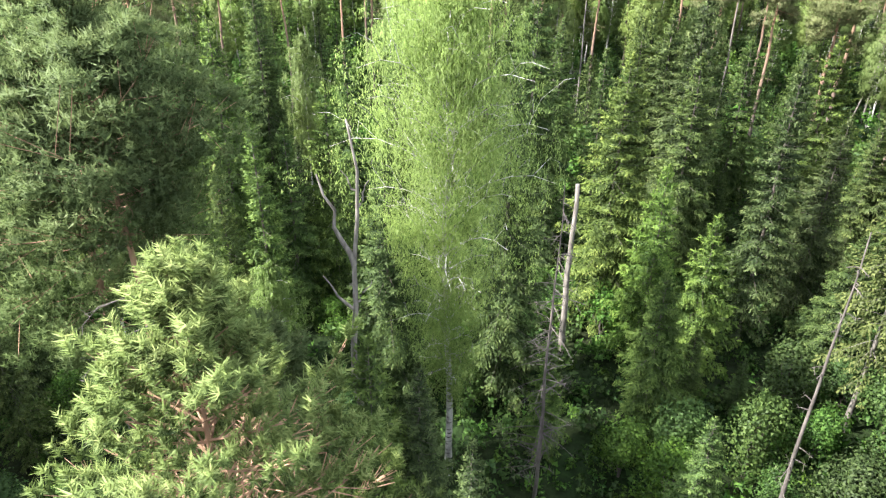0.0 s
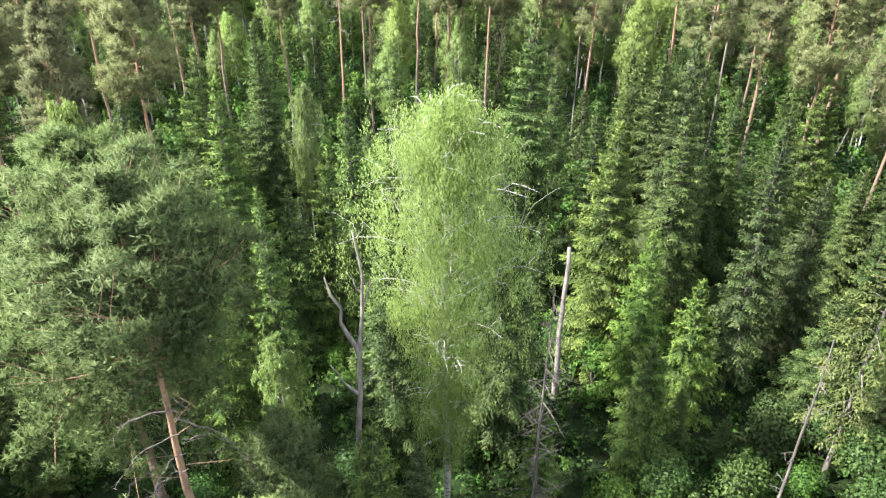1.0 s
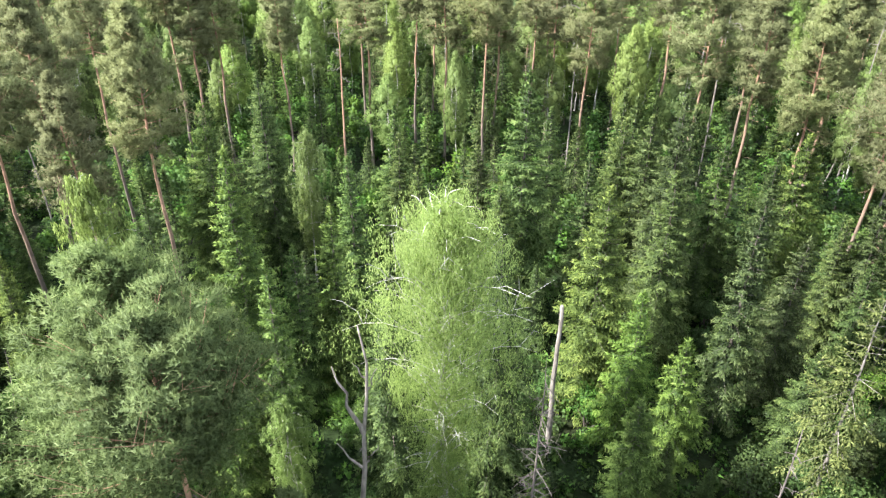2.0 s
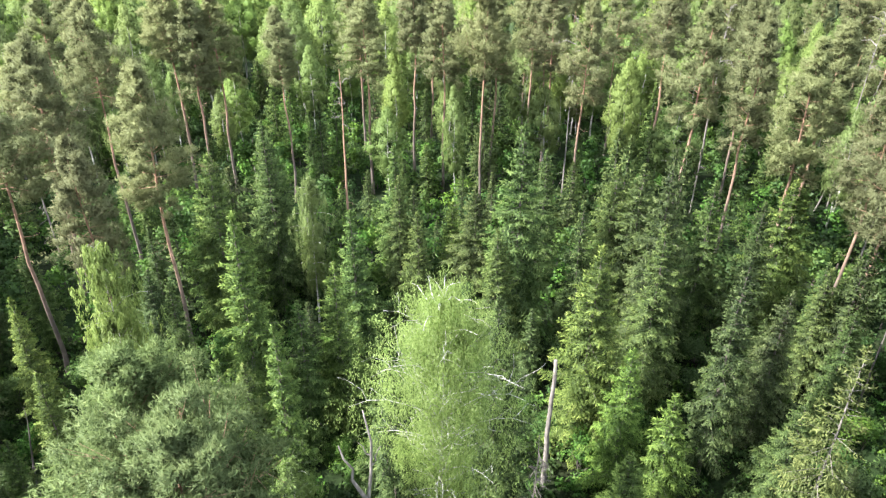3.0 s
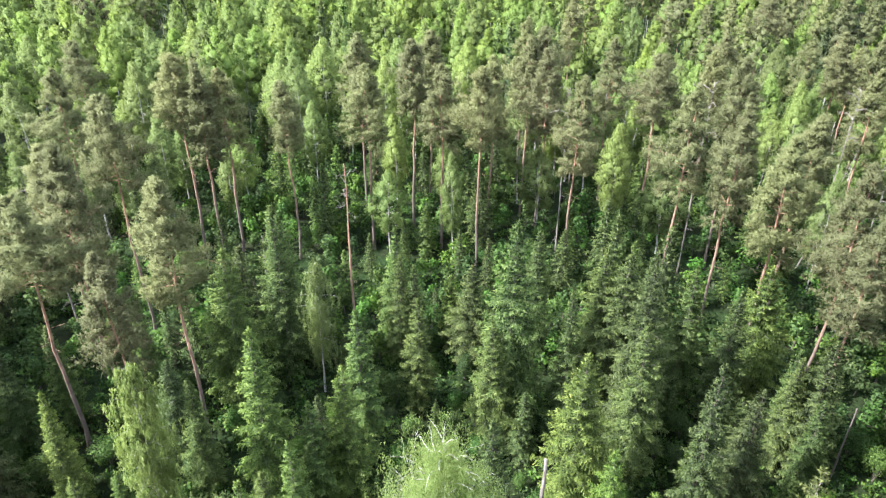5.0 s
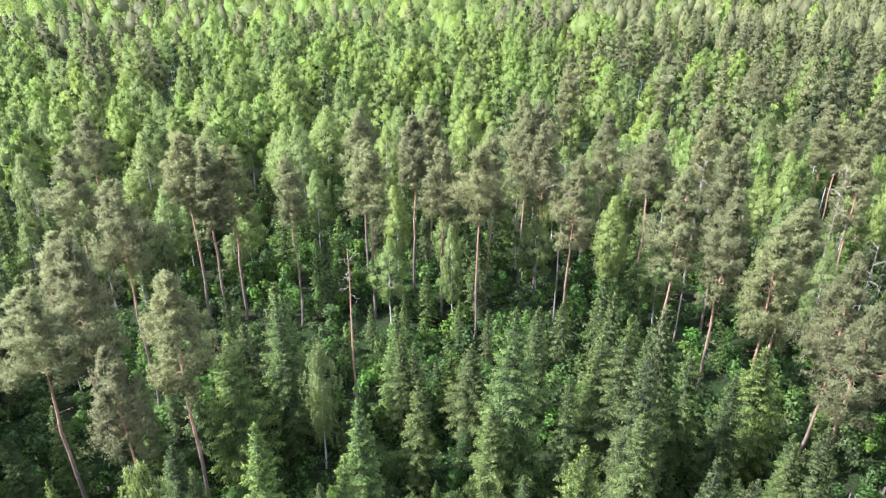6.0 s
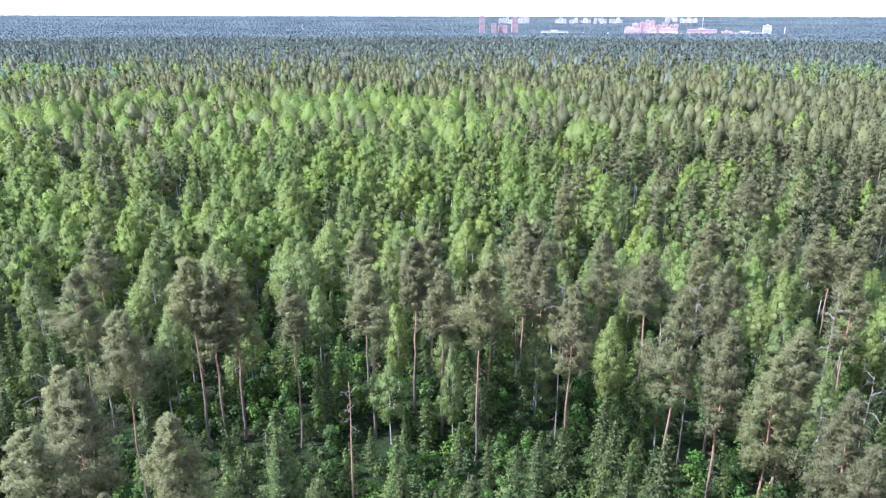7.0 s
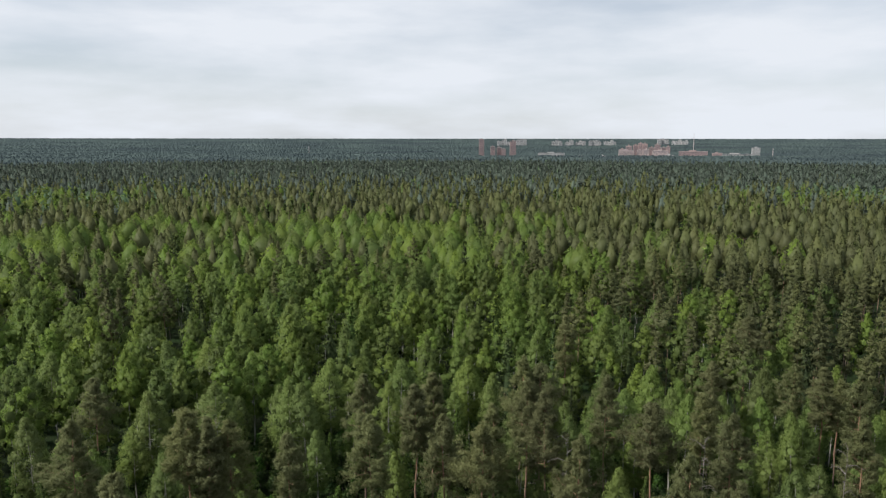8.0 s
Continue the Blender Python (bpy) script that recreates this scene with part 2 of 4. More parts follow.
def soup(tris):
    """Loose triangles (n, 3, 3) as vertices and faces."""
    return tris.reshape(-1, 3), np.arange(len(tris) * 3).reshape(-1, 3)


def merge(pieces):
    verts, faces, k = [], [], 0
    for v, f in pieces:
        verts.append(np.asarray(v))
        faces.append(np.asarray(f) + k)
        k += len(v)
    return np.concatenate(verts), np.concatenate(faces)


def tube(points, radii, sides=6):
    """A tapering tube of triangles along points, closed at its end."""
    pts = np.asarray(points, float)
    way = np.gradient(pts, axis=0)
    way /= np.linalg.norm(way, axis=1)[:, None] + 1e-9
    ref = np.where(abs(way[:, 2:3]) > 0.9, [[1.0, 0, 0]], [[0, 0, 1.0]])
    a = np.cross(way, ref)
    a /= np.linalg.norm(a, axis=1)[:, None] + 1e-9
    b = np.cross(way, a)
    ang = np.arange(sides) * 2 * np.pi / sides
    ring = a[:, None] * np.cos(ang)[None, :, None] + b[:, None] * np.sin(ang)[None, :, None]
    v = (pts[:, None] + ring * np.asarray(radii)[:, None, None]).reshape(-1, 3)
    f = []
    for i in range(len(pts) - 1):
        for j in range(sides):
            p, q = i * sides + j, i * sides + (j + 1) % sides
            f += [(p, q, q + sides), (p, q + sides, p + sides)]
    top = len(v)
    v = np.vstack([v, pts[-1] + way[-1] * radii[-1] * 0.5])
    f += [((len(pts) - 1) * sides + j, (len(pts) - 1) * sides + (j + 1) % sides, top) for j in range(sides)]
    return v, np.array(f)


def unit(v):
    return v / (np.linalg.norm(v, axis=-1, keepdims=True) + 1e-9)


def outward(at, heart, flat):
    """The way out of a crown, seldom pointing down: leaves low in a crown still see the sky beside it."""
    v = (at - heart) * [1, 1, flat]
    v[..., 2] = np.maximum(v[..., 2], -0.18 * np.hypot(v[..., 0], v[..., 1]))
    return unit(v)


def facing(tris, soft):
    """Turns each triangle so that its front looks the way of its soft normal; gives both."""
    n = np.cross(tris[:, 1] - tris[:, 0], tris[:, 2] - tris[:, 0])
    back = np.einsum("ij,ij->i", n, soft) < 0
    tris[back] = tris[back][:, ::-1]
    return tris, soft


def flakes(at, out, size, rng, loose=0.5, slim=1.0, soften=0.3):
    """Leaf clusters at points, roughly facing out, shaded as the rounded mass that they cover."""
    nrm = unit(out + rng.normal(0, loose, out.shape))
    a = unit(np.cross(nrm, rng.normal(size=nrm.shape)))
    b = np.cross(nrm, a)
    s = size * rng.uniform(0.6, 1.35, (len(at), 1))
    tris = np.stack([at + a * s * 0.62, at - a * s * 0.31 + b * s * 0.5 * slim, at - a * s * 0.31 - b * s * 0.5 * slim], 1)
    return facing(tris, unit(out + rng.normal(0, soften, out.shape)))


def blades(at, way, length, width, out, rng, level=False, soften=0.3):
    """Slim triangles from the points at along way; level: their flat side turned upwards."""
    side = unit(np.cross(way, rng.normal(size=way.shape)))
    if level:
        side = unit(np.cross(way, [[0, 0, 1.0]]) + rng.normal(0, 0.35, way.shape))
    k = len(at)
    le = length * rng.uniform(0.65, 1.35, (k, 1))
    wi = width * rng.uniform(0.7, 1.3, (k, 1))
    tris = np.stack([at - side * wi / 2, at + side * wi / 2, at + way * le], 1)
    return facing(tris, unit(out + rng.normal(0, soften, out.shape)))


def joined(pieces):
    """Triangles, their corner normals and the tone of each leaf: young growth lightest, inner bodies and pad undersides
    darkened as if shaded.
    """
    tris = np.concatenate([p[0] for p in pieces])
    soft = np.concatenate([np.repeat(p[1][:, None], 3, 1) if p[1].ndim == 2 else p[1] for p in pieces])
    rng = np.random.default_rng(len(tris))
    # rounded inner bodies take a darker tone that stands in for inner shade
    tone = np.concatenate([p[2] if len(p) > 2 else (np.full(len(p[0]), 0.3) if p[1].ndim == 3 else rng.uniform(0, 1, len(p[0]))) for p in pieces])
    return tris, soft, tone


def ball_net(times):
    g = (1 + 5 ** 0.5) / 2
    v = np.array([(0, 1, g), (0, -1, g), (0, 1, -g), (0, -1, -g), (1, g, 0), (-1, g, 0), (1, -g, 0), (-1, -g, 0), (g, 0, 1), (-g, 0, 1), (g, 0, -1), (-g, 0, -1)])
    d = np.linalg.norm(v[:, None] - v[None], axis=2)
    t = np.array([(v[i], v[j], v[k]) for i, j, k in itertools.combinations(range(12), 3) if max(d[i, j], d[j, k], d[i, k]) < 2.1])
    for _ in range(times):
        a, b, c = t[:, 0], t[:, 1], t[:, 2]
        ab, bc, ca = (a + b) / 2, (b + c) / 2, (c + a) / 2
        t = np.concatenate([np.stack(q, 1) for q in ((a, ab, ca), (ab, b, bc), (ca, bc, c), (ab, bc, ca))])
    t = unit(t)
    flip = np.einsum("ij,ij->i", np.cross(t[:, 1] - t[:, 0], t[:, 2] - t[:, 0]), t.mean(1)) < 0
    t[flip] = t[flip][:, ::-1]
    return t


BALL = [ball_net(0), ball_net(1)]


def lump(c, r, flat, heart, rng, detail):
    """The dense inner mass of one bough: an uneven rounded body, dented all over."""
    t = BALL[detail]
    k = rng.uniform(3, 5, 3)
    dent = 1 + 0.22 * np.sin(t[..., 0] * k[0] + rng.uniform(0, 6)) * np.sin(t[..., 1] * k[1] + rng.uniform(0, 6)) + 0.14 * np.sin(t[..., 2] * 6 + t[..., 0] * k[2] + rng.uniform(0, 6))
    tris = c + t * r * dent[..., None] * [1, 1, flat]
    return tris, unit(t * 0.3 + outward(tris, heart, 0.6) * 0.9 + [0, 0, 0.1])


def part(name, mesh, parent, label=""):
    ob = new(name, mesh)
    ob.parent = parent
    return tagged(ob, label) if label else ob


# ---- the shapes of trees ----
def stem(h, r, rng, bend=0.25, rings=9, sides=8, top=0.02):
    s = np.linspace(0, 1, rings)
    p = np.zeros((rings, 3))
    p[:, 2] = s * (h + 0.3) - 0.3
    p[1:, 0] = np.cumsum(rng.normal(0, bend / rings, rings - 1)) * 1.5
    p[1:, 1] = np.cumsum(rng.normal(0, bend / rings, rings - 1)) * 1.5
    rad = r * (1 - s) ** 0.8 + top
    rad[0] *= 1.35
    return p, rad


def on_stem(p, z):
    return np.stack([np.interp(z, p[:, 2], p[:, 0]), np.interp(z, p[:, 2], p[:, 1]), z], -1)


def spruce_shape(h, r, seed, whorls=42, arms=6, gap=0.10, size=0.18, low=0.05, limbs=True, slim=0.44, step=0.13):
    """Whorls of drooping boughs, each a flat spray of side twigs with hanging needles; gap: metres between twigs on a bough."""
    rng = np.random.default_rng(seed)
    p, rad = stem(h * 0.95, 0.0065 * h + 0.02, rng, 0.15, 8, 7, 0.006)
    tris, wood = [], []
    bias = rng.uniform(0, 6.28)
    for w in range(whorls):
        u = 1 - (1 - (w + rng.uniform(0.1, 0.9)) / whorls) ** 1.3
        z = h * (low + (0.975 - low) * u)
        thin = rng.uniform(0.8, 1.12)
        for a in range(arms if u < 0.9 else 4):
            az = 2 * np.pi * (a + rng.uniform(-0.3, 0.3)) / arms + w * 2.4
            full = r * min(1.0, 1.46 * (1 - u) ** 0.80) * min(1.0, 0.7 + 1.5 * u) + 0.05
            le = full * thin * rng.uniform(0.62, 1.2) * (1 + 0.12 * np.cos(az - bias))
            if rng.uniform() < 0.08 and u < 0.85:
                continue
            way = np.array([np.cos(az), np.sin(az), 0])
            perp = np.array([-way[1], way[0], 0])
            rise, sag, lift = -0.10 + 0.42 * u ** 2, 0.66 - 0.50 * u, 0.34
            base = on_stem(p, np.array(z + rng.uniform(-0.15, 0.15)))
            bough = lambda q: base + way * (q * le)[:, None] + np.array([0, 0, 1.0]) * (le * (rise * q - sag * q ** 2 + lift * q ** 3))[:, None]
            n = max(3, int(le / gap))
            q = np.concatenate([np.linspace(0.12, 0.97, n)] * 2) + rng.uniform(-0.3, 0.3, 2 * n) * gap / le
            q = np.append(np.clip(q, 0.06, 1), 0.93)
            hand = np.append(np.repeat([1.0, -1.0], n), 0.0)
            lt = (0.36 * le * (1 - q) ** 0.65 * np.minimum(1, 0.35 + 2.2 * q) + 0.13) * rng.uniform(0.6, 1.25, len(q))
            out_dir = unit(way * 0.62 + perp * (hand * 0.78)[:, None] + [0, 0, rise - 1.2 * sag * 0.6 + 0.25 * u] + rng.normal(0, 0.16, (len(q), 3)))
            count = np.maximum(1, np.round(lt / step).astype(int))
            root = np.repeat(bough(q), count, 0)
            along = np.concatenate([(np.arange(c) + 0.1) / c for c in count])
            ltr, dirs, qq, hh = np.repeat(lt, count), np.repeat(out_dir, count, 0), np.repeat(q, count), np.repeat(hand, count)
            at = root + dirs * (along * ltr)[:, None]
            at[:, 2] -= 0.34 * ltr * along ** 2
            k = len(at)
            d = unit(dirs + [0, 0, -0.25 + 0.35 * u] + rng.normal(0, 0.24, (k, 3)))
            out = unit(way * 0.75 + perp * (hh * 0.35)[:, None] + [0, 0, 0.6])
            # bough tips light as young growth, inner needles darkened for the shade inside
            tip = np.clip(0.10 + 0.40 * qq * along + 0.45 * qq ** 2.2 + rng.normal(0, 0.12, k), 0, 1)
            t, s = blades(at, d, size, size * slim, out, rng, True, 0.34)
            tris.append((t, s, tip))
            hang = rng.uniform(0, 1, k) < 0.45
            t, s = blades(at[hang], unit(rng.normal(0, 0.28, (int(hang.sum()), 3)) + [0, 0, -1] + way * 0.25), size * 1.1, size * slim * 1.1, out[hang], rng, False, 0.34)
            # hanging needles toned darker still, like the shaded underside
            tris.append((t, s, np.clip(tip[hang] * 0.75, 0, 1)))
            if limbs and a % 2 == 0:
                wood.append(tube(bough(np.linspace(0, 0.8, 4)), [0.016 + 0.005 * le, 0.012 + 0.003 * le, 0.008, 0.005], 3))
    k = 14
    tip = np.array([p[-1, 0], p[-1, 1], 0]) + np.array([0, 0, 1.0]) * (h * 0.93 + np.linspace(0, 0.05, k) * h)[:, None]
    t, s = blades(tip, unit(rng.normal(0, 0.42, (k, 3)) + [0, 0, 0.9]), size * 1.1, size * slim, unit(rng.normal(0, 1, (k, 3)) + [0, 0, 0.6]), rng)
    tris.append((t, s, np.full(k, 0.75)))
    return p, rad, wood, joined(tris)


def pine_shape(h, r, seed, base=0.55, arms=44, clumps=7, tufts=24, needles=4, size=0.24, width=0.05, limb=0.03, flat=0.68, cone=0.8, thick=0.006, pad=0.13, pad_min=0.22, stubs=7, shift=(0, 0), steep=62):
    """A pine: limbs that carry flat pads of needle tufts at their outer ends, open between them, dead stubs below the crown."""
    rng = np.random.default_rng(seed)
    p, rad = stem(h * 0.96, thick * h + 0.02, rng, 0.7, 12, 9, 0.012)
    tris, wood = [], []
    heart = on_stem(p, np.array(h * (base + 0.3 * (1 - base))))
    lop = rng.uniform(0, 6.28)
    for i in range(arms):
        u = (i + rng.uniform(0, 1)) / arms
        z = h * (base + (0.965 - base) * u)
        az = i * 2.4 + rng.uniform(-0.6, 0.6)
        le = r * (1 - u ** 1.5) ** cone * min(1.0, 0.5 + 1.9 * u) * rng.uniform(0.5, 1.2) * (1 + 0.2 * np.cos(az - lop)) + 0.25
        el = radians(-8 + steep * u + rng.uniform(-18, 18))
        way = np.array([np.cos(az) * np.cos(el), np.sin(az) * np.cos(el), np.sin(el)])
        root = on_stem(p, np.array(z))
        bend = np.array([0, 0, rng.uniform(0.0, 0.2) * le]) + np.array([*shift, 0]) * (1 - u)
        aside = np.array([-np.sin(az), np.cos(az), 0]) * rng.normal(0, 0.16) * le
        curve = lambda q: root + way * (q * le)[:, None] + (bend + aside) * (q ** 2)[:, None]
        wood.append(tube(curve(np.linspace(0, 0.95, 5)), np.linspace(limb * (0.4 + 0.7 * (1 - u)), limb * 0.2, 5), 4))
        n = max(2, int(round(clumps * min(1.3, 0.4 + le / r))))
        cs = rng.uniform(0.2, 1.0, n) ** 0.6
        cc = curve(cs) + np.array([-np.sin(az), np.cos(az), 0]) * (rng.uniform(-0.42, 0.42, n) * le * (1.15 - cs * 0.5))[:, None]
        cc[:, 2] += rng.uniform(-0.26, 0.34, n) * le
        rc = (pad * le + pad_min) * rng.uniform(0.5, 1.5, n)
        for c, k in zip(cc, range(n)):
            if k % 2 == 0:
                wood.append(tube([curve(cs[k:k + 1] * 0.75)[0], c], [limb * 0.3, 0.008], 3))
        v = unit(rng.normal(size=(n * tufts, 3)) + [0, 0, 0.25])
        reach = np.repeat(rc, tufts)[:, None] * rng.uniform(0.25, 1.05, (n * tufts, 1))
        at = np.repeat(cc, tufts, 0) + v * reach * [1, 1, flat]
        out = unit(outward(at, heart, 0.7) * 0.75 + v * 0.7 + [0, 0, 0.3])
        shoot = unit(v * 0.7 + [0, 0, 0.8] + way * 0.4)
        # pad tops toned lighter and undersides darker, painting light from above
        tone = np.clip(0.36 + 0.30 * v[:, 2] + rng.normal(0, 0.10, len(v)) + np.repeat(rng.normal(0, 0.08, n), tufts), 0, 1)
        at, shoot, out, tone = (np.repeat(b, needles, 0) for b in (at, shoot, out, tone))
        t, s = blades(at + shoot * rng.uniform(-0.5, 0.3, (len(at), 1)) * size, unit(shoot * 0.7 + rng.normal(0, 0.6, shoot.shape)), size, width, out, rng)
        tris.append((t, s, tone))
    for i in range(stubs):
        z = h * base * rng.uniform(0.62, 1.0)
        az, le = rng.uniform(0, 6.28), rng.uniform(0.3, 1.0) * r * 0.5
        d = np.array([np.cos(az), np.sin(az), rng.uniform(-0.5, 0.2)])
        q = np.linspace(0, 1, 4)
        pts = on_stem(p, np.array(z)) + d * (q * le)[:, None] + rng.normal(0, 0.05, (4, 3)) * q[:, None]
        wood.append(tube(pts, limb * 0.55 * (1 - 0.75 * q), 3))
        wood.append(tube([pts[2], pts[2] + rng.normal(0, 0.3, 3) * le], [limb * 0.25, 0.006], 3))
    return p, rad, wood, joined(tris)


def bottle_brush_pine(h, r, seed, crown=6.0, arms=84, shoots=24, needles=56, size=0.13, width=0.017):
    """A young pine top seen close by: every twig ends in upright shoots ringed with needles."""
    rng = np.random.default_rng(seed)
    p, rad = stem(h * 0.985, 0.006 * h + 0.02, rng, 0.5, 12, 9, 0.012)
    tris, wood = [], []
    for i in range(arms):
        u = ((i + rng.uniform(0, 1)) / arms) ** 0.8
        z = h - crown * (1 - u) - 0.25
        az = i * 2.4 + rng.uniform(-0.5, 0.5)
        le = r * (1 - u) * rng.uniform(0.72, 1.12) + 0.2
        el = radians(12 + 40 * u + rng.uniform(-10, 10))
        way = np.array([np.cos(az) * np.cos(el), np.sin(az) * np.cos(el), np.sin(el)])
        perp = np.array([-np.sin(az), np.cos(az), 0])
        root = on_stem(p, np.array(z))
        curve = lambda q: root + way * (q * le)[:, None] + np.array([0, 0, 0.12 * le]) * (q ** 2 - q)[:, None]
        wood.append(tube(curve(np.linspace(0, 1, 5)), np.linspace(0.02, 0.005, 5), 5))
        n = max(5, int(shoots * (0.45 + le / r)))
        q = rng.uniform(0.1, 1.0, n) ** 0.7
        q[0] = 1.0
        wide = rng.uniform(-1, 1, n) * 0.5 * le * (1.08 - q)
        on = curve(q)
        foot = on + perp * wide[:, None] + rng.normal(0, 0.05, (n, 3))
        for k in range(n):
            if abs(wide[k]) > 0.12:
                wood.append(tube([curve(q[k:k + 1] - 0.12)[0], foot[k]], [0.011, 0.006], 3))
        axis = unit(way * 0.55 + perp * (wide / le)[:, None] + [0, 0, 0.75] + rng.normal(0, 0.18, (n, 3)))
        long = rng.uniform(0.16, 0.34, n)
        t = rng.uniform(0, 1, (n, needles))
        at = (foot[:, None] + axis[:, None] * (t * long[:, None])[..., None]).reshape(-1, 3)
        ax = np.repeat(axis, needles, 0)
        d = unit(unit(np.cross(ax, rng.normal(size=ax.shape))) * 0.8 + ax * rng.uniform(0.3, 0.9, (len(ax), 1)))
        out = unit(d * 0.6 + unit((at - on_stem(p, np.array(h - crown * 0.7))) * [1, 1, 0.6]) * 0.6 + [0, 0, 0.3])
        tone = np.clip(0.2 + 0.45 * t.reshape(-1) + np.repeat(rng.normal(0.05, 0.12, n), needles) + rng.normal(0, 0.1, len(at)), 0, 1)
        tr, so = blades(at, d, size, width, out, rng)
        tris.append((tr, so, tone))
    return p, rad, wood, joined(tris)


def birch_shape(h, r, seed, base=0.3, arms=40, strands=8, leaves=14, size=0.22, hang=1.6, limb=0.035, crook=0.10, foot=0.6, twigs=0, steep=(20, 48), spread=0.45, above=0.0, ragged=(0.6, 1.15), thin=0.0, dome=3.6):
    rng = np.random.default_rng(seed)
    p, rad = stem(h * 0.93, 0.006 * h + 0.02, rng, 0.9, 12, 8, 0.012)
    tris, wood = [], []
    heart = on_stem(p, np.array(h * (base + 0.45 * (1 - base))))
    most = strands
    for i in range(arms):
        u = (i + rng.uniform(0, 1)) / arms
        strands = max(4, int(most * (1 - thin * (1 - u))))
        z = h * (base + (0.95 - base) * u ** 0.85)
        az = i * 2.4 + rng.uniform(-0.6, 0.6)
        le = r * min(1.0, foot + 1.3 * u) * (1.0 - 0.8 * u ** dome) * rng.uniform(*ragged)
        el = radians(rng.uniform(*steep) + 12 * u)
        way = np.array([np.cos(az) * np.cos(el), np.sin(az) * np.cos(el), np.sin(el)])
        root = on_stem(p, np.array(z))
        side = np.array([-np.sin(az), np.cos(az), 0]) * rng.normal(0, 0.2) * le
        curve = lambda s: root + way * (s * le)[:, None] + side * (s ** 2)[:, None] + np.array([0, 0, -0.45 * le]) * (s ** 2.4)[:, None]
        s = np.linspace(0, 1, 6)
        pts = curve(s)
        pts[1:-1] += rng.normal(0, crook * 0.35, (4, 3))
        pts[:, 2] = np.minimum(pts[:, 2], h * 0.99)
        wood.append(tube(pts, np.linspace(limb * (0.4 + 0.6 * (1 - u)), limb * 0.16, 6), 4))
        for k in range(twigs if u < 0.78 else 0):
            fork = pts[2 + k % 3]
            d1 = unit(way + rng.normal(0, 0.28, 3) + [0, 0, 0.2]) * le * rng.uniform(0.08, 0.18)
            d2 = d1 * 0.8 + rng.normal(0, 0.04, 3) * le - [0, 0, 0.04 * le]
            d3 = d2 * 0.7 + rng.normal(0, 0.04, 3) * le - [0, 0, 0.08 * le]
            a1 = fork + d1
            line = np.array([fork, a1, a1 + d2, a1 + d2 + d3])
            line[:, 2] = np.minimum(line[:, 2], h * 0.985)
            wood.append(tube(line, [limb * 0.34, limb * 0.24, limb * 0.16, 0.004], 3))
        ss = rng.uniform(0.25, 1.0, strands)
        st = curve(ss) + rng.normal(0, 0.16, (strands, 3)) * le * [1, 1, 0.6]
        st[:, 2] -= above * 0.12 * le
        ln = hang * rng.uniform(0.4, 1.15, strands) * (0.55 + 0.45 * (1 - u)) * min(1.0, foot + 0.4 + u)
        k = strands * leaves
        t = rng.uniform(0, 1, k)
        at = np.repeat(st, leaves, 0) + rng.normal(0, spread, (k, 3)) * size * [1.2, 1.2, 0.6]
        at[:, 2] -= t * np.repeat(ln, leaves)
        at[:, 2] = np.minimum(at[:, 2], h)
        out = unit(outward(at, heart, 0.55) + np.repeat(rng.normal(0, 0.3, (strands, 3)), leaves, 0) + [0, 0, 0.25])
        if size < 0.3:
            tris.append(blades(at, unit(rng.normal(0, 0.4, (k, 3)) + [0, 0, -1]), size * 1.7, size * 0.42, out, rng))
        else:
            tris.append(flakes(at, out, size, rng, 0.75, 0.6, 0.2))
    return p, rad, wood, joined(tris)


def pine_outline(u):
    return (1 - u ** 1.35) ** 0.85 * min(1.0, 0.4 + 2.0 * u)


def birch_outline(u):
    return min(1.0, 0.5 + 1.5 * u) * (1 - u ** 2.6) ** 0.9


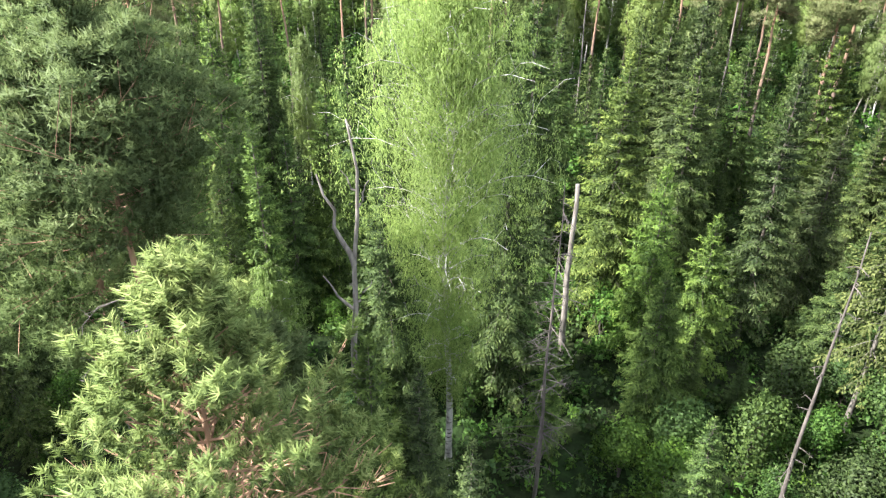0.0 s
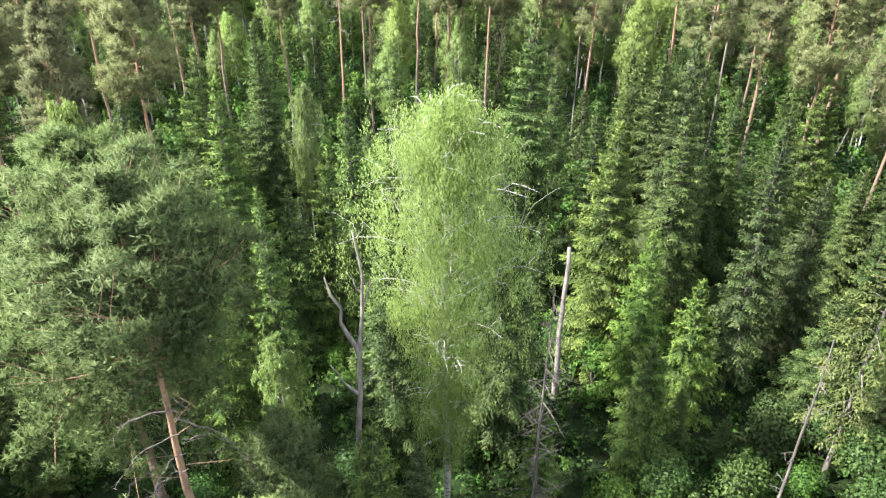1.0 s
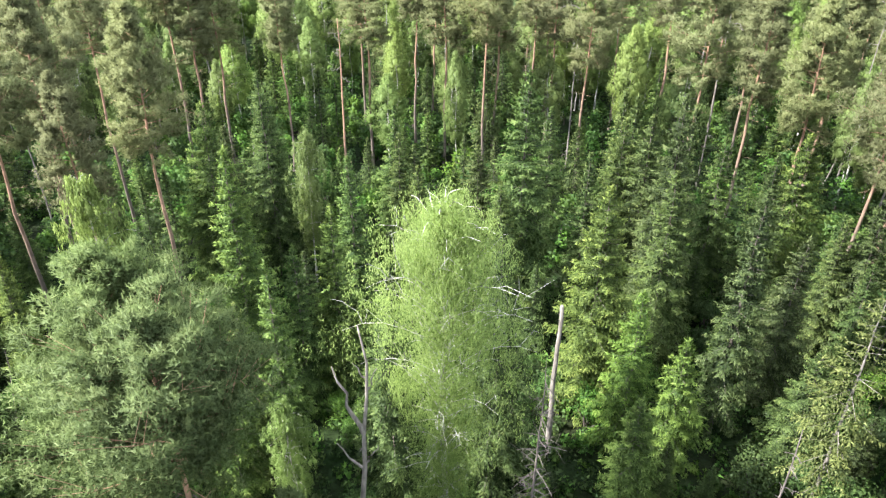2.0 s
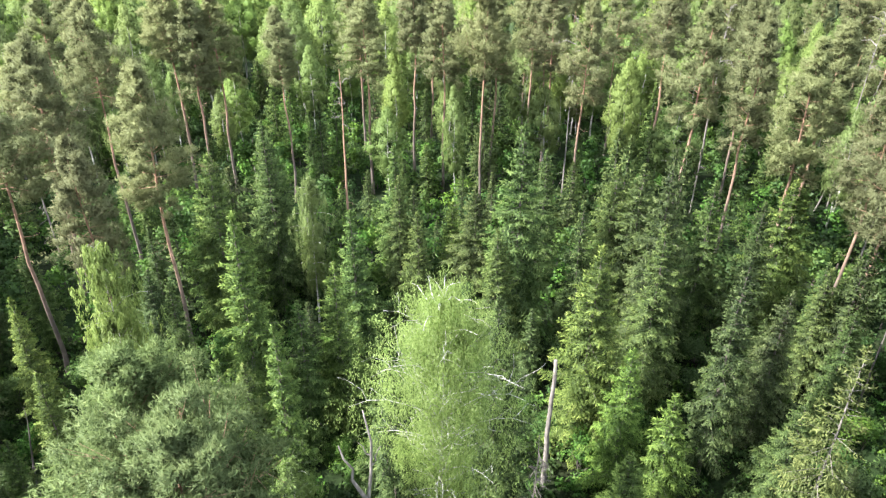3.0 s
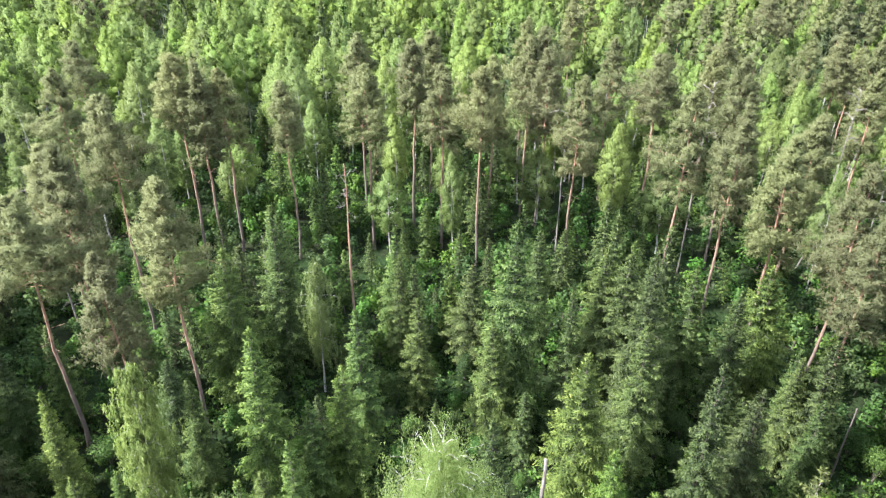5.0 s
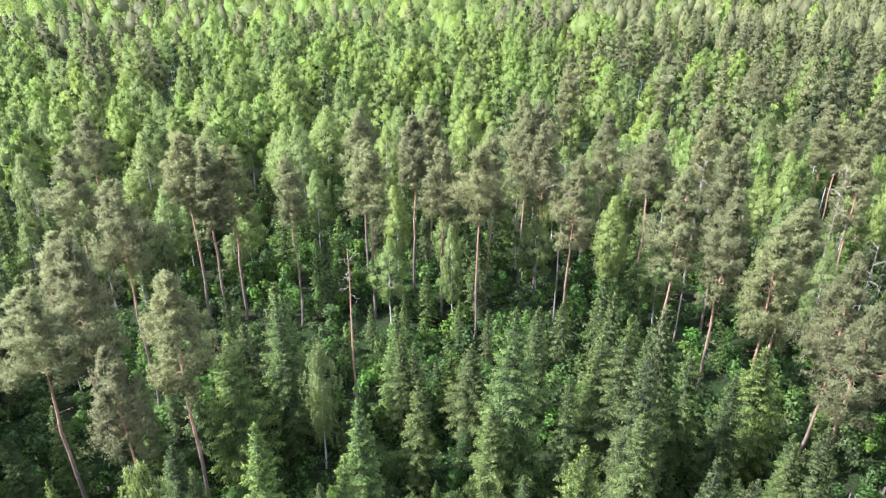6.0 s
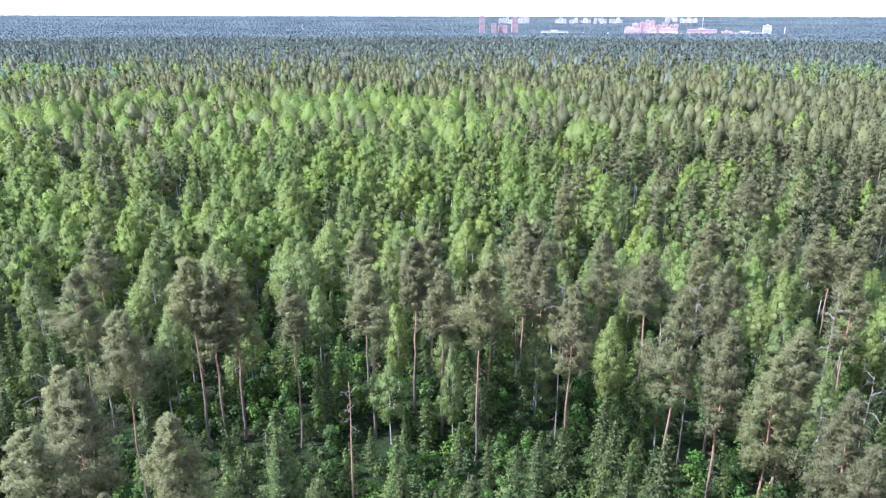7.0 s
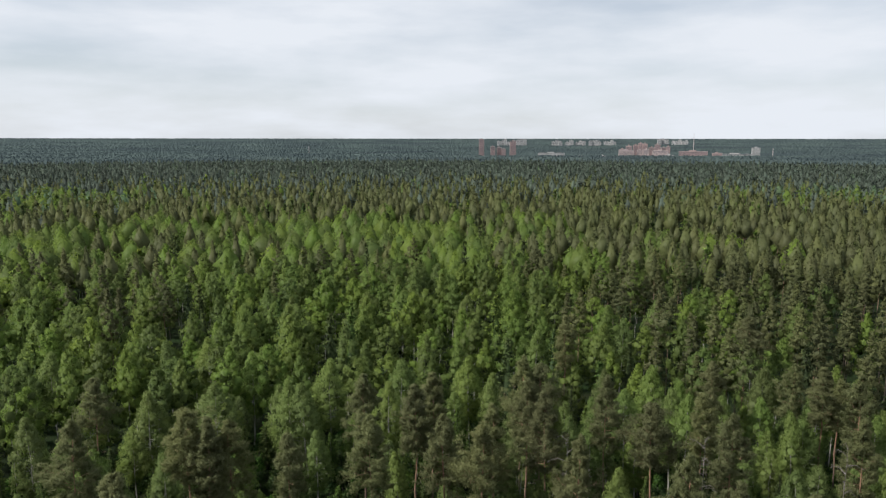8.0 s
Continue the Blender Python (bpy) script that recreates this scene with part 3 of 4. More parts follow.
def lobed_shape(h, r, seed, base, outline, lobes, leaves, size, slim, lobe, hang, thick, limb=0.05, wood_sides=4, flat=0.75, body=0.72, detail=1, shift=(0, 0), ragged=0.0):
    """A crown of rounded boughs set round the stem within an outline; hang: leaves hang down instead of pointing out."""
    rng = np.random.default_rng(seed)
    p, rad = stem(h * 0.95, thick * h + 0.02, rng, 0.6, 10, 8, 0.012)
    tris, wood = [], []
    heart = on_stem(p, np.array(h * (base + 0.38 * (1 - base))))
    for i in range(lobes):
        u = (i + rng.uniform(0, 1)) / lobes
        z = h * (base + (1 - base) * 0.96 * u)
        wide = r * outline(u)
        az = i * 2.4 + rng.uniform(-0.5, 0.5)
        way = np.array([np.cos(az), np.sin(az), 0])
        rr = lobe * (0.45 + 0.55 * outline(u)) * rng.uniform(0.75, 1.3)
        c = on_stem(p, np.array(z)) + way * max(0.0, wide - 0.75 * rr) * rng.uniform(0.55 - ragged, 1.05 + ragged) + np.array([*shift, 0]) * (1 - u)
        v = unit(rng.normal(size=(leaves, 3)) + way * 0.5 + [0, 0, 0.2])
        at = c + v * rr * rng.uniform(0.6, 1.1, (leaves, 1)) * [1, 1, flat]
        at[:, 2] = np.minimum(at[:, 2], h)
        if body:
            tris.append(lump(c, rr * body, flat, heart, rng, detail))
        out = unit(outward(at, heart, 0.6) * 0.9 + v * 0.55 + [0, 0, 0.2])
        if hang:
            d = unit(rng.normal(0, 0.45, v.shape) + [0, 0, -1])
        else:
            d = unit(v * 0.6 + [0, 0, 0.45] + rng.normal(0, 0.55, v.shape))
        if size < 0.7:
            tris.append(blades(at - d * size * 0.5, d, size, size * slim, out, rng, soften=0.2))
        else:
            tris.append(flakes(at, out, size, rng, 0.35, slim, 0.15))
        if wood_sides and (lobes < 90 or i % 3 == 0):
            root = on_stem(p, np.array(max(z - 0.14 * wide, h * base * 0.92)))
            q = np.array([root, root * 0.5 + c * 0.5 + rng.normal(0, 0.12, 3), c])
            wood.append(tube(q, [limb * (1.1 - u), limb * 0.6 * (1.1 - u), limb * 0.25], wood_sides))
    return p, rad, wood, joined(tris)


def crown_shape(h, r, seed, base, outline, body, leaves, size, slim, hang):
    """A tree far off: one uneven tapering crown with dents and bulges, covered with leaf clusters."""
    rng = np.random.default_rng(seed)
    k, ph = rng.uniform(2.2, 4.2, 4), rng.uniform(0, 6.28, 4)

    def surface(v):
        u = np.clip(v[..., 2] * 0.5 + 0.5, 0, 1)
        az = np.arctan2(v[..., 1], v[..., 0])
        bulge = 1 + 0.36 * np.sin(az * 2 + u * k[0] * 2 + ph[0]) * np.sin(u * 9 + ph[1]) + 0.30 * np.sin(az * 3 + ph[2] + u * k[1]) * np.sin(u * 14 + ph[3])
        rad = r * np.array([outline(q) for q in u.ravel()]).reshape(u.shape) * bulge
        return np.stack([np.cos(az) * rad, np.sin(az) * rad, h * (base + (0.97 - base) * u)], -1)

    t = BALL[body]
    heart = np.array([0, 0, h * (base + 0.3 * (1 - base))])
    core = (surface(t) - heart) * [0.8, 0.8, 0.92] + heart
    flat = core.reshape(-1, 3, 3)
    # core toned below the leaf clusters, inner shade put into its colour
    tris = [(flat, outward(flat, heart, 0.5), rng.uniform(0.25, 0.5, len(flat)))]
    v = unit(rng.normal(size=(leaves, 3)) * [1, 1, 1.2] + [0, 0, 0.1])
    at = surface(v) * np.append(rng.uniform(0.82, 1.1, (leaves, 2)), np.ones((leaves, 1)), 1)
    out = unit(outward(at, heart, 0.5) + v * 0.3 + rng.normal(0, 0.25, v.shape) + [0, 0, 0.15])
    d = unit(rng.normal(0, 0.45, v.shape) + [0, 0, -1]) if hang else unit(v * 0.6 + [0, 0, 0.5] + rng.normal(0, 0.5, v.shape))
    tris.append(blades(at - d * size * 0.5, d, size, size * slim, out, rng, soften=0.2))
    spire = np.repeat([[0, 0, h * 0.95]], 6, 0)
    tris.append(blades(spire, unit(rng.normal(0, 0.35, (6, 3)) + [0, 0, 1]), h * 0.05, size * slim, unit(rng.normal(size=(6, 3)) + [0, 0, 0.5]), rng))
    return None, None, None, joined(tris)


def bush_shape(h, r, seed, balls=16, leaves=230, size=0.125):
    rng = np.random.default_rng(seed)
    p, rad = stem(h * 0.8, 0.05, rng, 0.5, 5, 5)
    tris, wood = [], []
    for i in range(balls):
        u = rng.uniform(0.25, 0.95)
        az = rng.uniform(0, 6.28)
        d = r * rng.uniform(0.2, 0.9) * (1.15 - u)
        c = np.array([np.cos(az) * d, np.sin(az) * d, h * u])
        rr = 0.34 * r * rng.uniform(0.7, 1.3)
        v = unit(rng.normal(size=(leaves, 3)))
        at = c + v * rr * rng.uniform(0.55, 1.05, (leaves, 1))
        out = unit(v * 0.7 + unit(at - [0, 0, h * 0.4]) * 0.7 + [0, 0, 0.2])
        tris.append(flakes(at, out, size, rng, 0.6, 0.8))
        wood.append(tube([[0, 0, 0.3 * h * u], c], [0.03, 0.01], 3))
    return p, rad, wood, joined(tris)


# kind: (height of the pattern, maker, materials, words)
KINDS = {
    "spruce": (16.0, M_SPRUCE, M_SPRUCE_BARK, "dark green spruce tree with drooping tiered branches", "spruce tree"),
    "pine": (25.0, M_PINE, M_PINE_BARK, "tall Scots pine with bare orange trunk and grey-green crown", "pine tree"),
    "birch": (18.0, M_BIRCH, M_BIRCH_BARK, "light green birch with white trunk and hanging twigs", "birch tree"),
    "bush": (3.5, M_BUSH, M_SPRUCE_BARK, "leafy green shrub on the forest floor", "bush"),
}


def pattern(kind, fine, v):
    if kind == "spruce":
        r = (2.35, 1.8, 2.6, 1.7, 2.1)[v % 5]
        return spruce_shape(16.0, r, 100 + v) if fine else spruce_shape(16.0, r, 120 + v, 32, 6, 0.24, 0.34, limbs=False, slim=0.46, step=0.28)
    if kind == "pine":
        r, b = (3.2, 2.8, 3.1, 2.7, 3.4)[v % 5], (0.60, 0.54, 0.66, 0.62, 0.55)[v % 5]
        return pine_shape(25.0, r, 200 + v, b, 50, 7, 32, 5, 0.24, 0.048, cone=1.0) if fine else pine_shape(25.0, r, 220 + v, b, 42, 7, 22, 3, 0.36, 0.085, cone=1.0)
    if kind == "birch":
        r = (3.8, 3.1, 4.2, 3.5, 2.9)[v % 5]
        return birch_shape(18.0, r, 300 + v, 0.3, 46, 12, 28, 0.18) if fine else lobed_shape(18.0, r, 320 + v, 0.32, birch_outline, 48, 130, 0.36, 0.26, 1.1, True, 0.006, 0.03, 3, 1.1, body=0.4)
    return bush_shape(3.5, 2.2, 400 + v) if fine else bush_shape(3.5, 2.2, 420 + v, 9, 60, 0.32)


PATTERNS = {}
plant_rng = np.random.default_rng(11)


def build_tree(name, shape, leaf, wood_mat, at, label, category, group="", turn=0.0):
    p, rad, wood, (tris, soft, tone) = shape
    top = new(name)
    tagged(top, label, category, group)
    part("trunk", quick_mesh("trunk", *tube(p, rad, 8), wood_mat, smooth=True), top)
    if wood:
        tagged(part("branchwork", quick_mesh("branchwork", *merge(wood), wood_mat), top), kind="stuff")
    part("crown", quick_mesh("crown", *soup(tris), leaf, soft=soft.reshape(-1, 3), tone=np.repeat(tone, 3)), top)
    top.matrix_world = pose(*at, 0, 0, turn)
    return top


def plant(kind, x, y, h, fine, girth=1.0):
    """A tree of that kind and height at (x, y)."""
    v = int(plant_rng.integers(0, 5))
    h0, leaf, wood_mat, label, category = KINDS[kind]
    k = h / h0
    wide = k ** 0.8 * girth * plant_rng.uniform(0.9, 1.12)
    m = pose(x, y, terrain(x, y), 0, 0, plant_rng.uniform(0, 360)) @ Matrix.Diagonal((wide, wide, k, 1))
    key = (kind, fine, v)
    if key not in PATTERNS:
        name = {"bush": "bush"}.get(kind, kind + "_tree")
        PATTERNS[key] = build_tree(name, pattern(kind, fine, v), leaf, wood_mat, (0, 0, 0), label, category, "trees of the wood" if kind != "bush" else "shrubs under the trees")
        PATTERNS[key].matrix_basis = m
        return PATTERNS[key]
    m2 = copy_thing(PATTERNS[key], m)
    m2.matrix_basis = m
    return m2


# ---- ground ----
def ease(a, b, v):
    s = np.clip((v - a) / (b - a), 0, 1)
    return s * s * (3 - 2 * s)


def terrain(x, y):
    d = np.hypot(x, y)
    return float(ease(2600, 4900, d) * 42 + 0.25 * np.sin(x * 0.11) * np.cos(y * 0.09) * (1 - ease(100, 300, d)))


radii = np.concatenate([[0.0], np.geomspace(4, 4950, 90)])
spokes = 144
gv = [(r * math.cos(2 * math.pi * a / spokes), r * math.sin(2 * math.pi * a / spokes), 0.0) for r in radii[1:] for a in range(spokes)]
gv = [(x, y, terrain(x, y)) for x, y, z in gv]
gf = [(i * spokes + a, i * spokes + (a + 1) % spokes, (i + 1) * spokes + (a + 1) % spokes, (i + 1) * spokes + a) for i in range(len(radii) - 2) for a in range(spokes)]
hub = len(gv)
gv.append((0.0, 0.0, terrain(0, 0)))
me = bpy.data.meshes.new("ground")
me.from_pydata(gv, [], gf + [(hub, a, (a + 1) % spokes) for a in range(spokes)])
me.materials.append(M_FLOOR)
tagged(new("ground", me), "mossy brown and green forest floor, colour darkened for deep shade", "ground", kind="structure")

# ---- places of the trees that stand out: x, y, height ----
NEAR_PINES = [
    (-19.7, 44.2, 25.9), (-23.0, 40.0, 22.5), (-30.5, 60.7, 26.9), (-29.6, 50.0, 26.5),
    (24.8, 65.5, 26.3), (27.5, 59.5, 26.5), (29.6, 53.9, 25.6), (33.6, 58.1, 26.2), (15.3, 71.9, 25.3),
    (32.2, 43.7, 23.5), (33.1, 49.0, 25.0), (-30.6, 44.6, 24.5), (-32.7, 53.5, 25.0),
]
BACK_PINES = [
    (-29.5, 77.0, 26.7), (-27.0, 76.0, 26.0), (-25.6, 79.0, 24.5), (-17.8, 77.1, 23.8), (-10.3, 91.0, 25.9), (-3.4, 85.9, 26.3), (-1.1, 89.9, 26.5),
    (0.3, 79.6, 24.9), (4.5, 73.4, 26.1), (11.6, 89.0, 25.9), (14.6, 95.4, 26.0), (26.2, 80.8, 25.8),
    (33.5, 74.5, 27.0), (12.0, 96.0, 27.0), (-8.5, 79.5, 25.0), (-49.5, 94.9, 24.0), (23.6, 92.7, 25.0),
    (6.3, 81.9, 25.0), (34.5, 85.7, 25.0), (57.6, 124.3, 25.0), (50.3, 77.3, 25.0), (55.7, 95.9, 25.0),
    (59.5, 92.8, 25.0), (-44.6, 79.4, 24.0), (24.4, 129.3, 24.0), (13.4, 85.7, 25.0),
]
SPRUCES = [
    (17.8, 34.0, 17.9), (22.0, 36.4, 13.7),
    (21.4, 30.9, 9.4), (9.6, 35.9, 17.3), (6.2, 47.5, 20.8), (-6.8, 37.2, 15.0), (-6.2, 41.9, 16.3),
    (-12.0, 35.4, 19.3), (-2.7, 28.6, 14.4), (2.8, 28.6, 18.5), (4.3, 44.6, 13.6), (1.1, 58.5, 9.0),
    (-3.8, 55.6, 13.0), (15.9, 43.5, 20.3), (11.4, 66.9, 8.9), (13.9, 66.9, 9.3),
    (21.4, 65.4, 8.8), (14.0, 50.6, 16.2), (-15.1, 56.8, 16.8), (-16.9, 62.3, 15.0), (9.5, 18.1, 8.5),
    (18.1, 66.4, 13.4), (24.4, 75.6, 10.0), (0.9, 15.3, 10.0), (-10.9, 26.6, 15.6), (-0.9, 18.5, 10.5),
]
MORE_SPRUCES = [
    (-4.2, 57.6, 15.0), (-14.3, 53.1, 19.0), (-17.3, 48.0, 18.0), (16.8, 45.2, 17.0), (15.6, 49.2, 17.0),
    (22.4, 62.1, 8.6), (10.8, 46.5, 15.0), (15.1, 40.7, 16.2), (27.7, 41.7, 12.0), (29.5, 41.3, 14.0),
    (28.3, 43.2, 11.5), (28.8, 39.3, 10.0), (3.1, 55.6, 12.0), (-2.3, 55.6, 12.0), (-10.8, 29.7, 13.0),
    (-8.9, 35.8, 13.0), (-8.9, 38.5, 11.0), (17.6, 47.4, 14.0), (22.0, 50.3, 15.0), (24.3, 46.6, 15.0),
    (28.4, 50.3, 15.0), (-18.3, 39.3, 12.0), (-21.2, 42.5, 11.0), (-1.9, 48.5, 13.0), (-19.5, 50.4, 14.0),
    (-13.2, 83.8, 13.0), (17.3, 59.4, 15.0), (21.9, 57.2, 15.0), (9.4, 56.7, 15.0), (-22.6, 64.2, 13.0),
    (-19.1, 57.5, 13.0),
]
NEAR_BIRCHES = [
    (-18.6, 32.4, 19.8), (-11.0, 51.5, 15.0), (-11.1, 52.2, 12.5),
    (-18.2, 31.7, 15.0), (-7.6, 25.5, 10.4), (-20.3, 36.2, 13.0), (1.8, 75.7, 15.0), 
]
BACK_BIRCHES = [
    (-66.9, 196.2, 19.0), (-44.6, 174.5, 19.0), (-31.8, 190.0, 19.0), (-20.9, 208.6, 19.0), (-8.1, 239.9, 19.0),
    (-21.5, 307.6, 19.0), (16.1, 231.0, 19.0), (6.1, 167.5, 19.0), (-55.4, 258.4, 19.0), (-94.7, 258.3, 19.0),
    (-101.9, 239.8, 19.0), (-80.6, 153.6, 19.0), (-74.2, 153.5, 19.0), (-86.2, 143.1, 19.0), (-121.2, 196.2, 19.0),
    (-97.0, 196.2, 19.0), (-44.1, 129.6, 19.0), (-35.7, 105.9, 19.0), (-44.5, 101.9, 19.0), (-24.3, 105.9, 19.0),
    (-19.5, 115.9, 19.0), (-20.9, 104.5, 19.0), (-6.2, 115.9, 19.0), (19.2, 134.9, 19.0), (52.7, 161.0, 19.0),
    (36.2, 101.6, 19.0), (37.5, 99.1, 19.0), (58.0, 122.7, 19.0), (54.4, 111.5, 19.0), (60.4, 105.6, 19.0),
    (39.5, 144.3, 19.0), (36.5, 112.5, 19.0),
]
MORE_BIRCHES = [
    (-58.7, 94.6, 18.0), (-43.6, 81.1, 18.0), (70.5, 109.9, 18.0), (5.5, 121.4, 18.0), (-56.9, 123.4, 18.0),
    (-53.0, 131.1, 18.0), (-17.8, 154.8, 18.0), (-1.0, 216.5, 18.0), (22.9, 221.9, 18.0), (21.6, 94.7, 18.0),
    (-72.0, 123.5, 18.0), (-70.6, 109.0, 18.0), (-34.9, 123.4, 18.0), (17.5, 97.0, 18.0), (48.2, 116.2, 18.0),
    (51.3, 94.6, 18.0), (53.4, 82.7, 18.0), (-8.1, 107.3, 18.0),
]

DEAD_SPOTS = [
    (29.6, 73.2, 24.0, "dead grey pine with a tangle of bare branches"), (45.1, 72.2, 23.5, "dead grey pine with a tangle of bare branches"),
    (40.2, 56.9, 21.5, "bare grey dead pine beside living pines"), (15.1, 78.0, 22.0, "thin white dead birch among pines"),
    (-39.9, 62.8, 18.5, "bare pale dead tree among pines"),
]
BROKEN_SPOT = (31.8, 39.9, 10.3)
LEAN_SPOT = (45.3, 74.7, 17.0, 1.2, -3.0)
STUMP_SPOT = (-19.6, 67.4, 8.5)
taken = [(r[0], r[1]) for r in DEAD_SPOTS] + [BROKEN_SPOT[:2], LEAN_SPOT[:2], STUMP_SPOT[:2]]


def stand(kind, rows, fine_to, girth=1.0):
    for x, y, h in rows:
        plant(kind, x, y, h, math.hypot(x, y) < fine_to, girth)
        taken.append((x, y))


stand("pine", NEAR_PINES, 200)
stand("pine", BACK_PINES, 200)
stand("spruce", SPRUCES, 60, 1.05)
stand("spruce", MORE_SPRUCES, 60, 1.1)
stand("birch", NEAR_BIRCHES, 60, 0.66)
stand("birch", BACK_BIRCHES, 60, 1.1)
stand("birch", MORE_BIRCHES, 60)

# the great birch in the middle
build_tree("birch_tree", birch_shape(23.2, 5.7, 7, 0.24, 96, 64, 24, 0.078, 1.7, 0.038, 0.06, foot=0.34, twigs=3, steep=(38, 66), spread=1.0, above=1.0, ragged=(0.5, 1.15), thin=0.55, dome=5.5), M_GREAT_BIRCH, M_BIRCH_BARK, (0.2, 23.2, 0),
           "tall bright green weeping birch with white crooked limbs", "birch tree")


# young spruces in fresh green, and a thin one whose trunk shows
for k, (x, y, h, r) in enumerate([(11.1, 31.9, 12.7, 1.8), (13.5, 30.2, 10.7, 1.9), (-8.8, 29.6, 15.6, 1.5), (-2.6, 18.1, 11.9, 1.9), (10.2, 26.8, 9.4, 1.9)]):
    build_tree("spruce_tree", spruce_shape(h, r, 150 + k, 34, 6), M_YOUNG_SPRUCE, M_SPRUCE_BARK, (x, y, terrain(x, y)), "young spruce with fresh light green shoots", "spruce tree", "trees of the wood")
    taken.append((x, y))
build_tree("spruce_tree", spruce_shape(17.0, 2.2, 160, 30, 4, 0.17, 0.2, low=0.2, step=0.17), M_SPARSE_SPRUCE, M_DEAD, (20.4, 26.3, 0), "thin yellowish spruce with its pale trunk showing", "spruce tree", "trees of the wood")
taken.append((20.4, 26.3))

# the young pine top right below the drone, and the two large pines behind it
build_tree("pine_tree", bottle_brush_pine(21.45, 3.9, 21), M_YOUNG_PINE, M_PINE_BARK, (-2.8, 5.8, 0),
           "pine with a bushy sunlit yellow-green top", "pine tree")
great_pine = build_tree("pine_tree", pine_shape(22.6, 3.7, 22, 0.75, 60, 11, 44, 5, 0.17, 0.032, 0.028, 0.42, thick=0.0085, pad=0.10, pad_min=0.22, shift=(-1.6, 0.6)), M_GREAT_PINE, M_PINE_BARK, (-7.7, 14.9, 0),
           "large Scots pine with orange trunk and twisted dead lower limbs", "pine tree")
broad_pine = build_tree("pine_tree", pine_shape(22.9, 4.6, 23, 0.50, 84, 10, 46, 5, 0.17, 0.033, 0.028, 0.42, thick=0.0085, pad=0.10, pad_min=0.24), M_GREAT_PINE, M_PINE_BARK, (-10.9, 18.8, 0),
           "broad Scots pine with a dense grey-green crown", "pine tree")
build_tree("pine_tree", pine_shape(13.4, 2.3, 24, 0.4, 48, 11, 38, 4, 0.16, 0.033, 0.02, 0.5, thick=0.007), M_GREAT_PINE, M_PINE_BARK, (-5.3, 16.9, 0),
           "young bushy pine at the foot of a large pine", "pine tree")
taken += [(-5.3, 16.9), (0.2, 23.2), (-2.9, 5.8), (-8.0, 14.9), (-11.3, 18.8), (-3.1, 20.1), (6.8, 32.6), (4.1, 21.7), (12.3, 17.6)]


# ---- dead trees ----
def dead_tree(name, at, h, r, seed, material, label, twigs=0, twig=1.2, forks=(), lean=(0, 0), broken=False, crook=0.05):
    rng = np.random.default_rng(seed)
    top = new(name)
    tagged(top, label, "dead tree")
    s = np.linspace(0, 1, 12)
    p = np.stack([lean[0] * s + crook * np.sin(s * 9) + 0.4 * crook * np.sin(s * 23), lean[1] * s + crook * np.cos(s * 7), s * (h + 0.3) - 0.3], 1)
    rad = r * (1 - s * (0.45 if broken else 0.85))
    part("trunk", quick_mesh("trunk", *tube(p, rad, 8), material, smooth=True), top)
    for z0, az, el, le, fr in forks:
        root = on_stem(p, np.array(z0))
        az, el = radians(az), radians(el)
        d = np.array([np.cos(az) * np.cos(el), np.sin(az) * np.cos(el), np.sin(el)])
        q = np.linspace(0, 1, 7)
        pts = root + d * (q * le)[:, None] + np.array([0, 0, 0.25 * le]) * (q ** 2)[:, None]
        pts[1:] += rng.normal(0, 0.045, (6, 3))
        part("limb", quick_mesh("limb", *tube(pts, fr * (1 - 0.75 * q), 6), material, smooth=True), top)
    for i in range(twigs):
        z0 = h * rng.uniform(0.12, 0.97)
        az = rng.uniform(0, 6.28)
        le = twig * rng.uniform(0.3, 1.2) * (1.15 - 0.8 * z0 / h)
        root = on_stem(p, np.array(z0))
        q = np.linspace(0, 1, 4)
        d = np.array([np.cos(az), np.sin(az), rng.uniform(-0.35, 0.15)])
        pieces = [tube(root + d * (q * le)[:, None] + np.array([0, 0, -0.25 * le]) * (q ** 2)[:, None], 0.022 * (1 - 0.7 * q), 3)]
        for j in range(3):
            a = root + d * le * rng.uniform(0.35, 0.9) + [0, 0, -0.1 * le]
            pieces.append(tube([a, a + rng.normal(0, 0.2, 3) * le + [0, 0, -0.1]], [0.01, 0.004], 3))
        part("twig", quick_mesh("twig", *merge(pieces), material), top)
    top.matrix_world = pose(at[0], at[1], 0)
    return top


dead_tree("dead_snag", (-3.1, 20.1), 18.3, 0.21, 3, M_DEAD, "bare grey forked dead trunk among spruces", 4, 0.7,
          [(13.2, 180, 69, 2.8, 0.11), (15.3, 25, 58, 0.8, 0.05), (15.9, 190, 50, 0.7, 0.04), (11.4, 185, 48, 1.5, 0.07), (11.7, 10, 46, 0.9, 0.05)], crook=0.2)
dead_tree("broken_trunk", (6.8, 32.6), 10.8, 0.2, 4, M_DEAD, "pale broken dead trunk without bark", 2, 0.5, broken=True)
dead_tree("dead_spruce", (4.1, 21.8), 15.5, 0.10, 5, M_DEAD_DARK, "dead grey-brown spruce with bare drooping twigs", 110, 2.0)
dead_tree("dead_spruce", (12.3, 17.6), 15.9, 0.11, 6, M_DEAD_DARK, "thin bare dead spruce with few side twigs", 26, 1.0)

